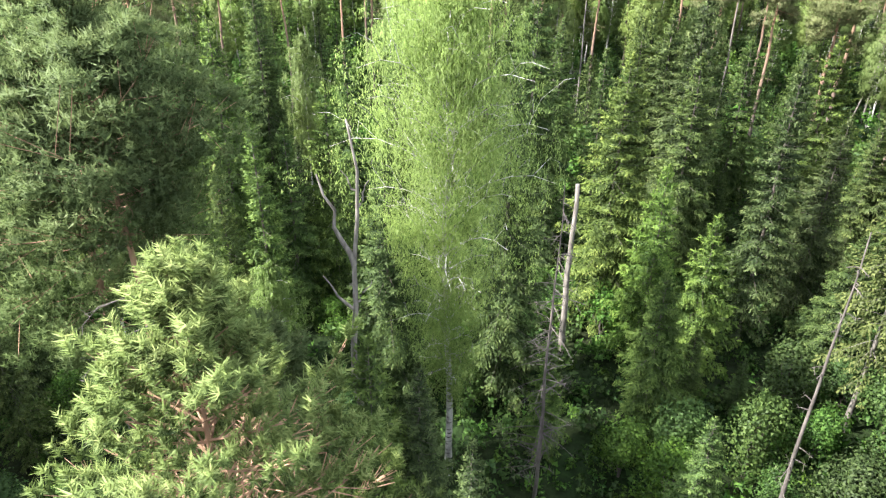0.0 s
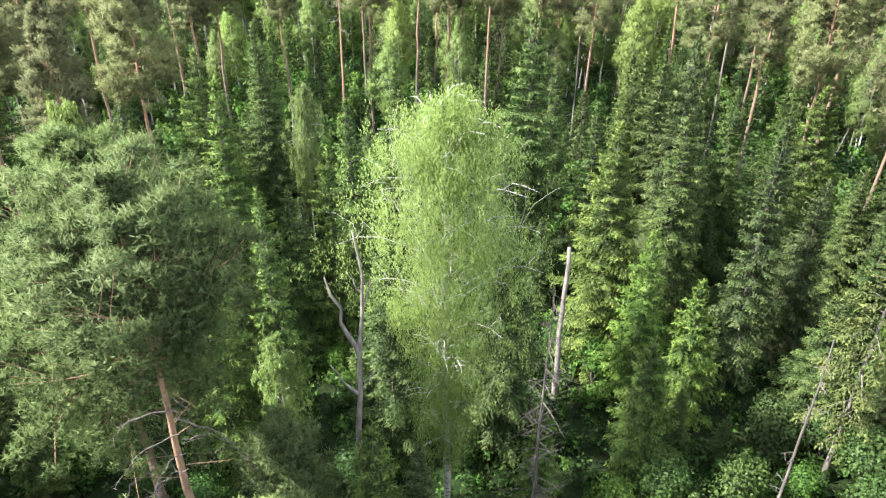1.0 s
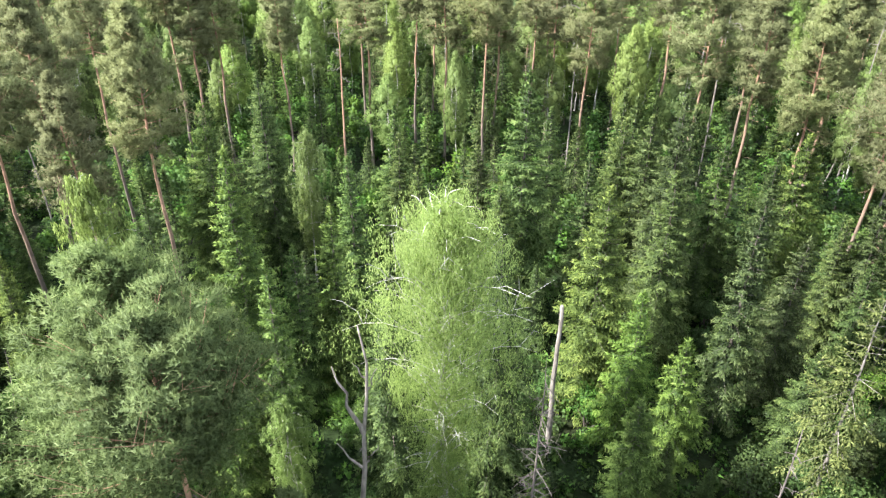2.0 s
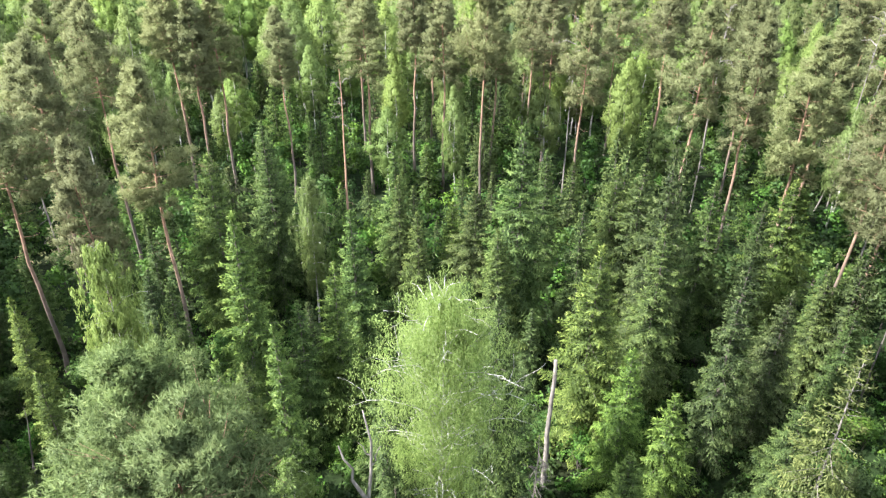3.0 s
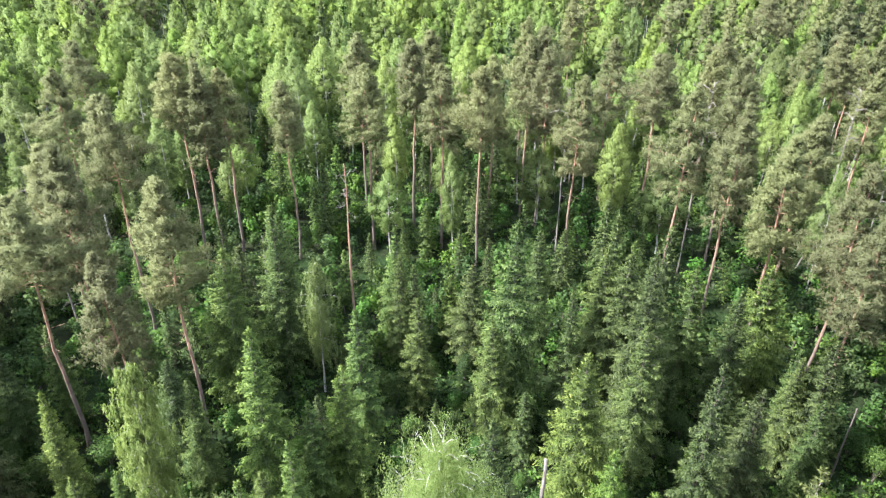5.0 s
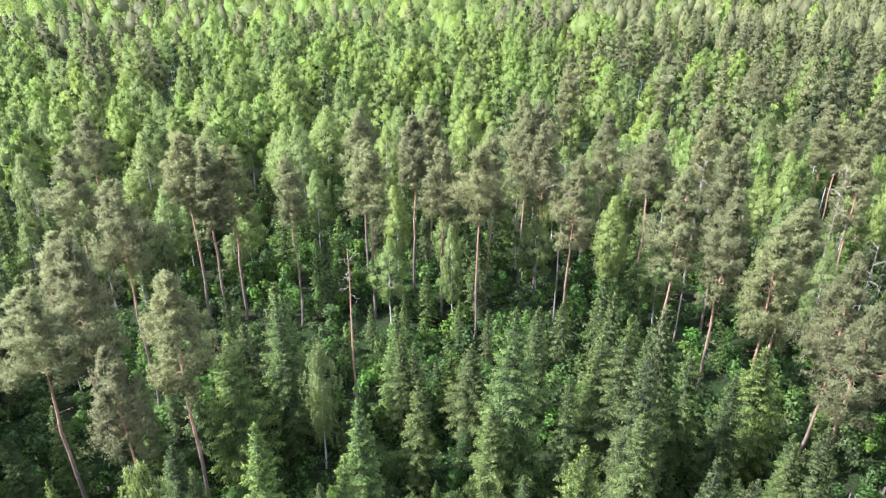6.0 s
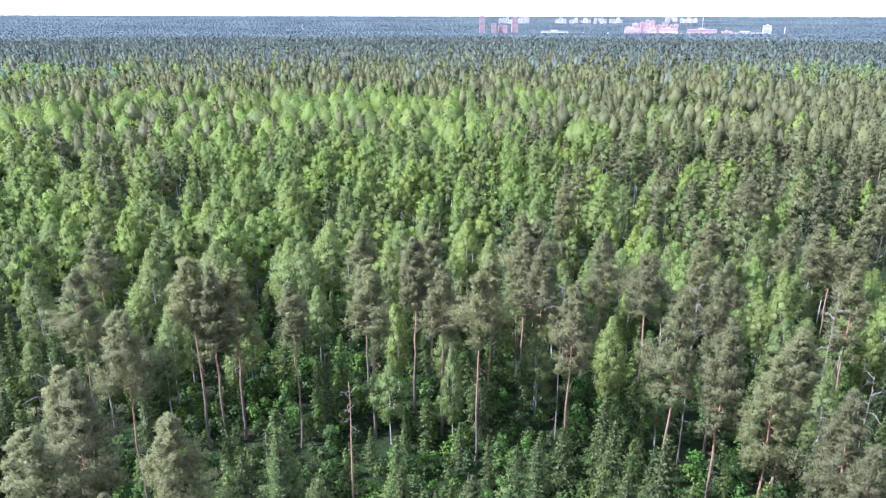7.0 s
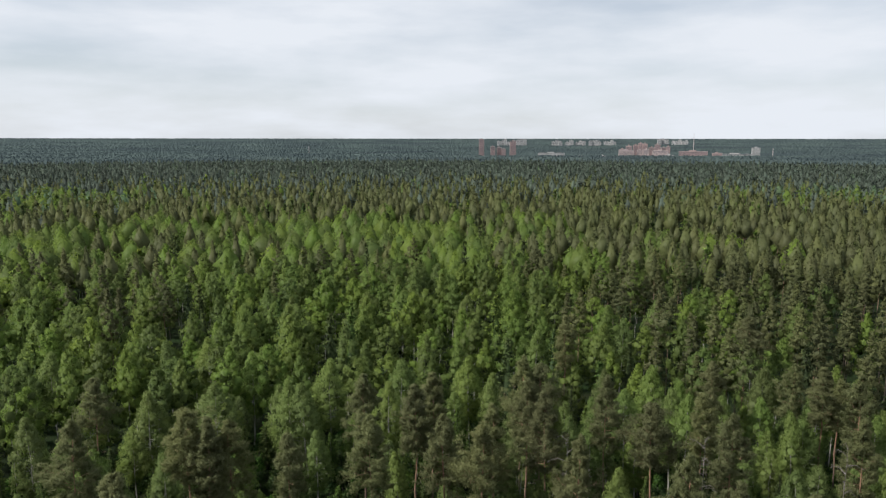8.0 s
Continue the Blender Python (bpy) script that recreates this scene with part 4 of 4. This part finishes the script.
# ---- the woods farther off ----
def far_pattern(kind, v, level):
    if kind == "pine":
        r, base = (3.7, 3.1, 4.0, 2.8, 3.4, 3.1)[v], (0.5, 0.42, 0.55, 0.38, 0.46, 0.5)[v]
        body, leaves, size, slim = ((0, 0, 0, 0), (1, 200, 0.95, 0.42), (0, 26, 1.9, 0.5))[level]
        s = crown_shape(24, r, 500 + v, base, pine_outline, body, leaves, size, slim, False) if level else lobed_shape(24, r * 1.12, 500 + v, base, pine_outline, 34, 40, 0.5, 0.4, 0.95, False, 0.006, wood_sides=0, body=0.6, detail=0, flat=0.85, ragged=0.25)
    elif kind == "spruce":
        whorls, arms, gap, size, step = ((17, 5, 0.55, 0.7, 0.6), (10, 4, 1.2, 1.1, 1.2), (6, 3, 3.0, 1.8, 3.0))[level]
        s = spruce_shape(20, 2.9, 540 + v, whorls, arms, gap, size, limbs=False, slim=0.5, step=step)
    elif kind == "fern":
        s = bush_shape(0.8, 1.0, 660 + v, 4, 16, 0.2)
    elif kind == "bush":
        s = bush_shape(3.5, 2.2, 640 + v, 9, 34, 0.36)
    else:
        r, base = (5.2, 4.2, 5.8, 3.8, 4.8, 3.6)[v], (0.36, 0.3, 0.4, 0.26, 0.34, 0.3)[v]
        body, leaves, size, slim = ((0, 0, 0, 0), (1, 240, 0.95, 0.42), (0, 28, 2.0, 0.5))[level]
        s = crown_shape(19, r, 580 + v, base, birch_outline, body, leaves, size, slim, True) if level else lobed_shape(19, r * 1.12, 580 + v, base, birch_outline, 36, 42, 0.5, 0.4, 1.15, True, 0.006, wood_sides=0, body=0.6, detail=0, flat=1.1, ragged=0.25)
    tris, soft, tone = s[3]
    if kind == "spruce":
        # added core cone in nearly the darkest tone, painting shade inside the crown
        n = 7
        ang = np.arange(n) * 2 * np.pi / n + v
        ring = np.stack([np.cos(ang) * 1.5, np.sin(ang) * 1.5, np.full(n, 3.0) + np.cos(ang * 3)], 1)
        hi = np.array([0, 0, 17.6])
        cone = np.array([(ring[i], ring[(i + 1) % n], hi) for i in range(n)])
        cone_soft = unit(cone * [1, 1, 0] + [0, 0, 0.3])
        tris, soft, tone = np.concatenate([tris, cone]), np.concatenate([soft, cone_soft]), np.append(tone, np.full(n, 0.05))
    stick = tube([[0, 0, 0], [0, 0, {"pine": 14.0, "spruce": 5.0, "birch": 9.0, "bush": 1.0, "fern": 0.2}[kind]]], [0.13, 0.08], 3)
    return tris, stick[0][stick[1]], soft.reshape(-1, 3), np.repeat(tone, 3)


def far_stand(name, kind, spots, level, leaf, wood_mat, label):
    """One stretch of wood: spots is an array of x, y, height."""
    rng = np.random.default_rng(len(spots))
    pats = [far_pattern(kind, v, level) for v in range(6)]
    h0 = {"pine": 24.0, "spruce": 20.0, "birch": 19.0, "bush": 3.5, "fern": 0.8}[kind]
    which = rng.integers(0, 6, len(spots))
    leaves, sticks, tints, softs, tones = [], [], [], [], []
    for v in range(6):
        sp = spots[which == v]
        n = len(sp)
        if not n:
            continue
        k = sp[:, 2] / h0
        a = rng.uniform(0, 6.28, n)
        wide = k ** 0.6 * rng.uniform(0.85, 1.2, n)
        ground = np.array([terrain(x, y) for x, y in sp[:, :2]])
        for tris, bucket in zip(pats[v], (leaves, sticks)):
            t = np.broadcast_to(tris, (n, *tris.shape)).copy()
            x = t[..., 0] * np.cos(a)[:, None, None] - t[..., 1] * np.sin(a)[:, None, None]
            y = t[..., 0] * np.sin(a)[:, None, None] + t[..., 1] * np.cos(a)[:, None, None]
            t[..., 0] = x * wide[:, None, None] + sp[:, 0, None, None]
            t[..., 1] = y * wide[:, None, None] + sp[:, 1, None, None]
            t[..., 2] = t[..., 2] * k[:, None, None] + ground[:, None, None]
            bucket.append(t.reshape(-1, 3, 3))
        sn = pats[v][2]
        sx = sn[None, :, 0] * np.cos(a)[:, None] - sn[None, :, 1] * np.sin(a)[:, None]
        sy = sn[None, :, 0] * np.sin(a)[:, None] + sn[None, :, 1] * np.cos(a)[:, None]
        softs.append(np.stack([sx, sy, np.broadcast_to(sn[None, :, 2], sx.shape)], -1).reshape(-1, 3))
        tints.append(np.repeat(rng.uniform(0, 1, n), len(pats[v][0]) * 3))
        tones.append(np.tile(pats[v][3], n))
    top = new(name)
    tagged(top, label, "woods", kind="stuff")
    part("crowns", quick_mesh("crowns", *soup(np.concatenate(leaves)), leaf, np.concatenate(tints), soft=np.concatenate(softs), tone=np.concatenate(tones)), top)
    if level < 2:
        part("trunks", quick_mesh("trunks", *soup(np.concatenate(sticks)), wood_mat), top)


def wood_spots(rmin, rmax, half, step, rng):
    out = []
    for r in np.arange(rmin, rmax, step):
        n = int(2 * radians(half) * r / step)
        az = (np.arange(n) + rng.uniform(0, 1, n)) / n * 2 * radians(half) - radians(half)
        rr = r + rng.uniform(-0.5, 0.5, n) * step
        out.append(np.stack([rr * np.sin(az), rr * np.cos(az)], 1))
    return np.concatenate(out)


def share(x, y):
    """How much birch and how much spruce grows at a place; the rest is pine."""
    d = math.hypot(x, y)
    n = noise.noise((x * 0.014, y * 0.010, 3.1))
    patch = ease(0.28, 0.62, 0.5 + 0.9 * noise.noise((x * 0.022, y * 0.016, 7.7)))
    birch = float(ease(55, -25, x - 0.10 * y + 60 * n) * ease(430, 320, d)) * (0.45 + 0.5 * patch)
    birch += 0.05 + 0.30 * float(ease(0.2, 0.45, n) * ease(420, 250, d)) + 0.26 * float(ease(250, 160, d))
    birch += 0.75 * math.exp(-((x - 330) / 110) ** 2 - ((y - 520) / 55) ** 2) + 0.8 * math.exp(-((x + 270) / 80) ** 2 - ((y - 480) / 90) ** 2)
    spruce = 0.10 + 0.22 * noise.noise((x * 0.02, y * 0.02, 9.4)) + 0.40 * math.exp(-((x + 5) / 45) ** 2 - ((y - 165) / 40) ** 2) + 0.3 * float(ease(550, 1150, d))
    return birch, spruce


def dead_limbs(tree, rows, material):
    """Crooked bare limbs: height, bearing, rise, length and thickness of each."""
    rng = np.random.default_rng(len(rows))
    for z0, az, el, le, fr in rows:
        az, el = radians(az), radians(el)
        d = np.array([np.cos(az) * np.cos(el), np.sin(az) * np.cos(el), np.sin(el)])
        q = np.linspace(0, 1, 8)
        pts = np.array([0, 0, z0]) + d * (q * le)[:, None] + np.array([0, 0, 0.2 * le]) * (np.sin(q * 5) * q)[:, None]
        pts[1:] += np.cumsum(rng.normal(0, 0.07, (7, 3)), 0)
        pieces = [tube(pts, fr * (1 - 0.8 * q), 5)]
        for k in (3, 5, 6):
            pieces.append(tube([pts[k], pts[k] + rng.normal(0, 0.25, 3) * le * 0.6, pts[k] + rng.normal(0, 0.35, 3) * le * 0.7], [fr * 0.4, fr * 0.25, 0.008], 4))
        part("limb", quick_mesh("limb", *merge(pieces), material), tree, "bare crooked grey limb")


dead_limbs(great_pine, [(15.0, -10, -18, 2.6, 0.026), (14.2, 12, -22, 1.9, 0.022), (15.3, 195, -14, 2.2, 0.026), (14.4, 215, -20, 1.9, 0.022), (13.6, 245, -10, 1.2, 0.02), (15.8, -60, -8, 1.4, 0.022), (13.0, 170, -25, 1.3, 0.02)], M_DEAD_DARK)
dead_limbs(broad_pine, [(9.0, 230, -10, 2.2, 0.05), (8.0, 290, -15, 1.8, 0.04), (10.0, 330, 0, 1.4, 0.04)], M_DEAD_DARK)
CROWN_OF_TWIGS = [(0.98, 30, 40, 1.4, 0.04), (0.95, 150, 35, 1.6, 0.05), (0.9, 270, 20, 2.0, 0.05), (0.86, 60, 15, 2.2, 0.06), (0.82, 190, 10, 2.0, 0.05), (0.76, 330, 5, 1.8, 0.05), (0.7, 110, 0, 1.5, 0.04)]
for seed, (x, y, h, words) in enumerate(DEAD_SPOTS):
    tree = dead_tree("dead_tree", (x, y), h, 0.11, 40 + seed, M_DEAD, words, 14, 1.3)
    dead_limbs(tree, [(f * h, az + 40 * seed, el, le, fr) for f, az, el, le, fr in CROWN_OF_TWIGS], M_DEAD)
dead_tree("broken_trunk", BROKEN_SPOT[:2], BROKEN_SPOT[2] - 2.0, 0.09, 61, M_DEAD_DARK, "pale splintered trunk without a top", 3, 0.5, broken=True)
dead_tree("leaning_trunk", LEAN_SPOT[:2], LEAN_SPOT[2], 0.09, 62, M_DEAD, "bare whitish trunk leaning against the pines", 8, 0.9, lean=LEAN_SPOT[3:])
dead_tree("dead_snag", (-25.0, 29.6), 9.5, 0.11, 64, M_DEAD_DARK, "thin grey dead trunk leaning in the undergrowth", 4, 0.5, lean=(1.2, 0.4))
bare_pine = dead_tree("dead_pine", (-8.1, 54.6), 22.3, 0.17, 65, M_PINE_BARK, "slim orange pine trunk with a bare dead top", 10, 0.9)
dead_limbs(bare_pine, [(21.2, 30, 30, 1.0, 0.03), (20.6, 150, 25, 1.2, 0.03), (20.0, 270, 15, 1.3, 0.03), (19.3, 80, 5, 1.2, 0.03), (18.6, 210, 0, 1.1, 0.03), (17.8, 330, -10, 1.0, 0.025)], M_DEAD)
dead_tree("dead_stump", STUMP_SPOT[:2], STUMP_SPOT[2], 0.09, 63, M_DEAD, "short grey stump of a dead spruce", 8, 0.6, broken=True)

# ---- filling of the near wood ----
fill_rng = np.random.default_rng(5)


def free(x, y, gap):
    return all((x - a) ** 2 + (y - b) ** 2 > gap * gap for a, b in taken)


def fill(step, near, far, gap, choose):
    """Plants a stretch of the plan between two distances; choose gives kind and height for a place, or None."""
    for gx in np.arange(-84, 84, step):
        for gy in np.arange(8, far, step):
            x, y = gx + fill_rng.uniform(-0.42, 0.42) * step, gy + fill_rng.uniform(-0.42, 0.42) * step
            d, az = math.hypot(x, y), math.degrees(math.atan2(x, y))
            what = choose(x, y, d, fill_rng.uniform())
            if not near <= d < far or abs(az) > (47 if d < 60 else 40) or what is None or not free(x, y, gap):
                continue
            kind, h = what
            plant(kind, x, y, h, d < 58)
            if kind != "bush":
                taken.append((x, y))


def young_spruce(x, y, d, q):
    if x < -17 and d < 62 and q < 0.75:
        return "spruce", fill_rng.uniform(7, 12)
    if q < (0.24 if d < 36 else 0.44):
        return "spruce", fill_rng.uniform(3.5, 8.0)


def undergrowth(x, y, d, q):
    if -3 < x < 7.5 and d < 27:
        return ("bush", fill_rng.uniform(0.9, 1.6)) if q < 0.6 else None
    if q < 0.95:
        return "bush", fill_rng.uniform(1.6, 3.4) + (1.5 if x > 8 and d < 40 else 0)


def behind(x, y, d, q):
    pines = 0.0 if x < 22 else 0.06
    thin = 0.8 if d < 100 else 1.0
    if q < 0.42 * thin:
        return "spruce", fill_rng.uniform(7, 14)
    if 0.45 <= q < 0.45 + pines:
        return "pine", fill_rng.uniform(20, 24)
    if 0.55 <= q < 0.55 + (0.38 if x > 10 else 0.24) * thin:
        return "birch", fill_rng.uniform(11, 17)


fill(4.0, 17, 78, 2.4, young_spruce)
fill(4.4, 78, 128, 2.2, behind)
fill(3.5, 14, 58, 1.5, undergrowth)
ferns = np.concatenate([wood_spots(26, 58, 47, 1.1, fill_rng), wood_spots(2, 26, 180, 1.2, fill_rng)])
ferns = np.c_[ferns, fill_rng.uniform(0.4, 1.4, len(ferns))]
far_stand("forest_herbs", "fern", ferns, 2, M_BUSH_FAR, M_SPRUCE_BARK, "low ferns and berry plants on the forest floor")
shrubs = wood_spots(58, 132, 42, 2.5, fill_rng)
shrubs = np.array([(x, y, fill_rng.uniform(1.6, 4.0)) for x, y in shrubs if free(x, y, 1.2)])
far_stand("undergrowth", "bush", shrubs, 1, M_BUSH_FAR, M_SPRUCE_BARK, "leafy green undergrowth between the pine trunks")


far_rng = np.random.default_rng(8)
explicit = np.array(BACK_BIRCHES + MORE_BIRCHES)
for level, rmin, rmax, step, words in ((0, 128, 235, 7.6, "mixed wood behind the pines"), (1, 235, 430, 8.0, "mixed wood in the middle distance"), (2, 430, 1250, 7.8, "wood spreading to the distance")):
    bins = {(kind, hazed): [] for kind in ("birch", "spruce", "pine") for hazed in (False, True)}
    for x, y in wood_spots(rmin, rmax, 40, step, far_rng):
        if np.min(np.hypot(explicit[:, 0] - x, explicit[:, 1] - y)) < 2.5:
            continue
        b, s = share(x, y)
        q = far_rng.uniform()
        # the farther off, the more trees take the haze-tinted colours
        hazed = far_rng.uniform() < float(ease(360, 850, math.hypot(x, y)))
        kind = "birch" if q < b else "spruce" if q < b + s else "pine"
        low, high = {"birch": (14, 22), "spruce": (14, 22), "pine": (17, 25)}[kind]
        bins[kind, hazed].append((x, y, far_rng.uniform(low, high)))
    for (kind, hazed), spots in bins.items():
        if not spots:
            continue
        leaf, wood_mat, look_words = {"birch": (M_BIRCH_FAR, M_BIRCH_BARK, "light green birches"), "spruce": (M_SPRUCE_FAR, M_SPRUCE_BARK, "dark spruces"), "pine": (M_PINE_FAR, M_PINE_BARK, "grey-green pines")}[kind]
        if hazed:
            leaf, look_words = (M_HAZED_LEAF, "haze-tinted birches") if kind == "birch" else (M_HAZED, "haze-blue " + ("spruces" if kind == "spruce" else "pines"))
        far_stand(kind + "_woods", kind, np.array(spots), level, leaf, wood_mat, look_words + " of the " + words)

# unseen woods added beside and behind the drone to cast shade, open towards the sun
side = wood_spots(10, 110, 180, 4.6, far_rng)
side = side[np.degrees(abs(np.arctan2(side[:, 0], side[:, 1]))) > np.where(np.hypot(side[:, 0], side[:, 1]) < 24, 62, np.where(np.hypot(side[:, 0], side[:, 1]) < 60, 49, 43))]
sunward = np.degrees(abs(np.arctan2(side[:, 0], side[:, 1]) - math.atan2(TO_SUN.x, TO_SUN.y))) < 48
side = side[~(sunward & (np.hypot(side[:, 0], side[:, 1]) < 85))]
side = np.c_[side, np.where(np.hypot(side[:, 0], side[:, 1]) < 24, far_rng.uniform(15, 21, len(side)), far_rng.uniform(19, 27, len(side)))]
far_stand("surrounding_woods", "spruce", side, 1, M_SPRUCE_FAR, M_SPRUCE_BARK, "unseen dark spruces added around the clearing to cast shade")

# far canopy, where crowns run together
rings, cols = 150, 900
cr = np.geomspace(1140, 4930, rings)
ca = np.linspace(-radians(42), radians(42), cols)
crng = np.random.default_rng(4)
X, Y = cr[:, None] * np.sin(ca)[None], cr[:, None] * np.cos(ca)[None]
D = np.hypot(X, Y)
town = ease(40, 110, X) * ease(1150, 950, X) * ease(1650, 1800, Y) * ease(2500, 2200, Y)
Z = np.array([[terrain(x, y) for x, y in zip(rx, ry)] for rx, ry in zip(X, Y)])
Z += (17.5 + crng.uniform(-2.0, 3.2, X.shape)) * (1 - 0.55 * town) - 8.0 * ease(1350, 1140, D)
cf = np.array([(i * cols + j, i * cols + j + 1, (i + 1) * cols + j + 1, (i + 1) * cols + j) for i in range(rings - 1) for j in range(cols - 1)])
tagged(new("distant_woods", quick_mesh("distant_woods", np.stack([X, Y, Z], -1).reshape(-1, 3), cf, M_CANOPY)), "dark woods reaching to the horizon, blue haze put into their colour", "woods", kind="stuff")

# ---- the town on the horizon ----
M_PINK = plain("pink_brick_facade", (0.30, 0.215, 0.21))
M_ROSE = plain("pale_rose_facade", (0.36, 0.29, 0.285))
M_WHITE = plain("white_facade", (0.36, 0.36, 0.36))
M_ROOF = plain("roofing", (0.25, 0.24, 0.24))
M_WINDOW = plain("dark_window_glass", (0.05, 0.06, 0.08), 0.15)
M_STEEL = plain("painted_steel", (0.45, 0.40, 0.40), 0.5)


def box(x0, x1, y0, y1, z0, z1):
    v = [(x, y, z) for z in (z0, z1) for x, y in ((x0, y0), (x1, y0), (x1, y1), (x0, y1))]
    f = [(0, 1, 5), (0, 5, 4), (1, 2, 6), (1, 6, 5), (2, 3, 7), (2, 7, 6), (3, 0, 4), (3, 4, 7), (4, 5, 6), (4, 6, 7), (0, 3, 2), (0, 2, 1)]
    return np.array(v, float), np.array(f)


def house(x, y, w, h, depth, mat, label, storey=3.2):
    top = new("apartment_building" if h > 14 else "low_building")
    tagged(top, label, "building")
    part("facade", quick_mesh("facade", *box(-w / 2, w / 2, 0, depth, 0, h), mat), top)
    part("roof", quick_mesh("roof", *box(-w / 2 - 0.4, w / 2 + 0.4, -0.4, depth + 0.4, h, h + 0.8), M_ROOF if h > 14 else mat), top)
    if h > 14:
        part("stair_head", quick_mesh("stair_head", *box(-w * 0.15, w * 0.1, 3, depth - 3, h + 0.8, h + 3.4), mat), top)
    for i in range(int(h / storey) - 1):
        z = 1.4 + (i + 1) * storey
        part("window_band", quick_mesh("window_band", *box(-w / 2 + 1.0, w / 2 - 1.0, -0.06, 0.05, z, z + 1.2), M_WINDOW), top)
    top.matrix_world = pose(x, y, terrain(x, y), 0, 0, -math.degrees(math.atan2(x, y)) + town_rng.uniform(-9, 9))
    return top


town_rng = np.random.default_rng(17)


def town_row(rows, dist, mat, label):
    """rows: bearing of both sides in thousandths of the distance, height of the roof; a wide block stands in stepped sections."""
    for a, b, h in rows:
        k = max(1, round((b - a) * dist / 1000 / 16)) if h > 26 else 1
        for i in range(k):
            w = (b - a) / k
            high = h if i == k // 2 or h <= 26 else h * town_rng.uniform(0.72, 1.0)
            d = dist + town_rng.uniform(-60, 60)
            house((a + (i + 0.5) * w) * d / 1000, d, w * d / 1000 * town_rng.uniform(0.88, 0.99), high, 12, mat, label)


town_row([(59, 67, 57), (92, 98, 30), (104, 113, 52)], 2000, M_PINK, "tall pink apartment tower rising over the woods")
town_row([(76, 83, 36), (86, 92, 33), (262, 281, 38), (283, 303, 46), (305, 322, 42), (324, 336, 36)], 2050, M_PINK, "pink brick apartment block among the trees")
town_row([(86, 104, 46), (108, 128, 48), (164, 180, 42), (184, 196, 40), (198, 214, 38), (218, 236, 42), (240, 258, 41), (318, 334, 46), (338, 362, 42)], 3300, M_WHITE, "white apartment block among the trees")
town_row([(262, 284, 25), (288, 306, 29), (310, 334, 26)], 1960, M_ROSE, "pale pink apartment block among the trees")
town_row([(144, 184, 17), (406, 458, 16)], 1980, M_WHITE, "long low white hall at the edge of the woods")
town_row([(348, 392, 24), (398, 412, 19)], 1880, M_PINK, "low pink brick building at the edge of the woods")
town_row([(456, 467, 33), (-90, -62, 15)], 2000, M_WHITE, "white block at the edge of the woods")
town_row([(328, 343, 18), (200, 208, 17), (236, 243, 18)], 1640, M_WHITE, "low white shed in a gap of the woods")


def mast(x, y, h, label):
    """A lattice mast: three legs drawn together, with rings."""
    top = new("lattice_mast")
    tagged(top, label, "mast")
    for a in (0.0, 2.09, 4.19):
        part("leg", quick_mesh("leg", *tube([[1.6 * math.cos(a), 1.6 * math.sin(a), 0], [0.3 * math.cos(a), 0.3 * math.sin(a), h]], [0.35, 0.3], 4), M_STEEL), top)
    for k in range(1, 6):
        r = 1.7 - 1.3 * k / 6
        ring = [[r * math.cos(a), r * math.sin(a), h * k / 6] for a in np.linspace(0, 6.28, 7)]
        part("ring", quick_mesh("ring", *tube(ring, [0.2] * 7, 4), M_STEEL), top)
    top.matrix_world = pose(x, y, terrain(x, y))


mast(370 * 2.4, 2400, 78, "thin lattice mast above the town")
mast(-186 * 2.0, 2000, 36, "thin lattice mast above the woods")
mast(486 * 2.0, 2000, 30, "slim striped chimney beside a white block")
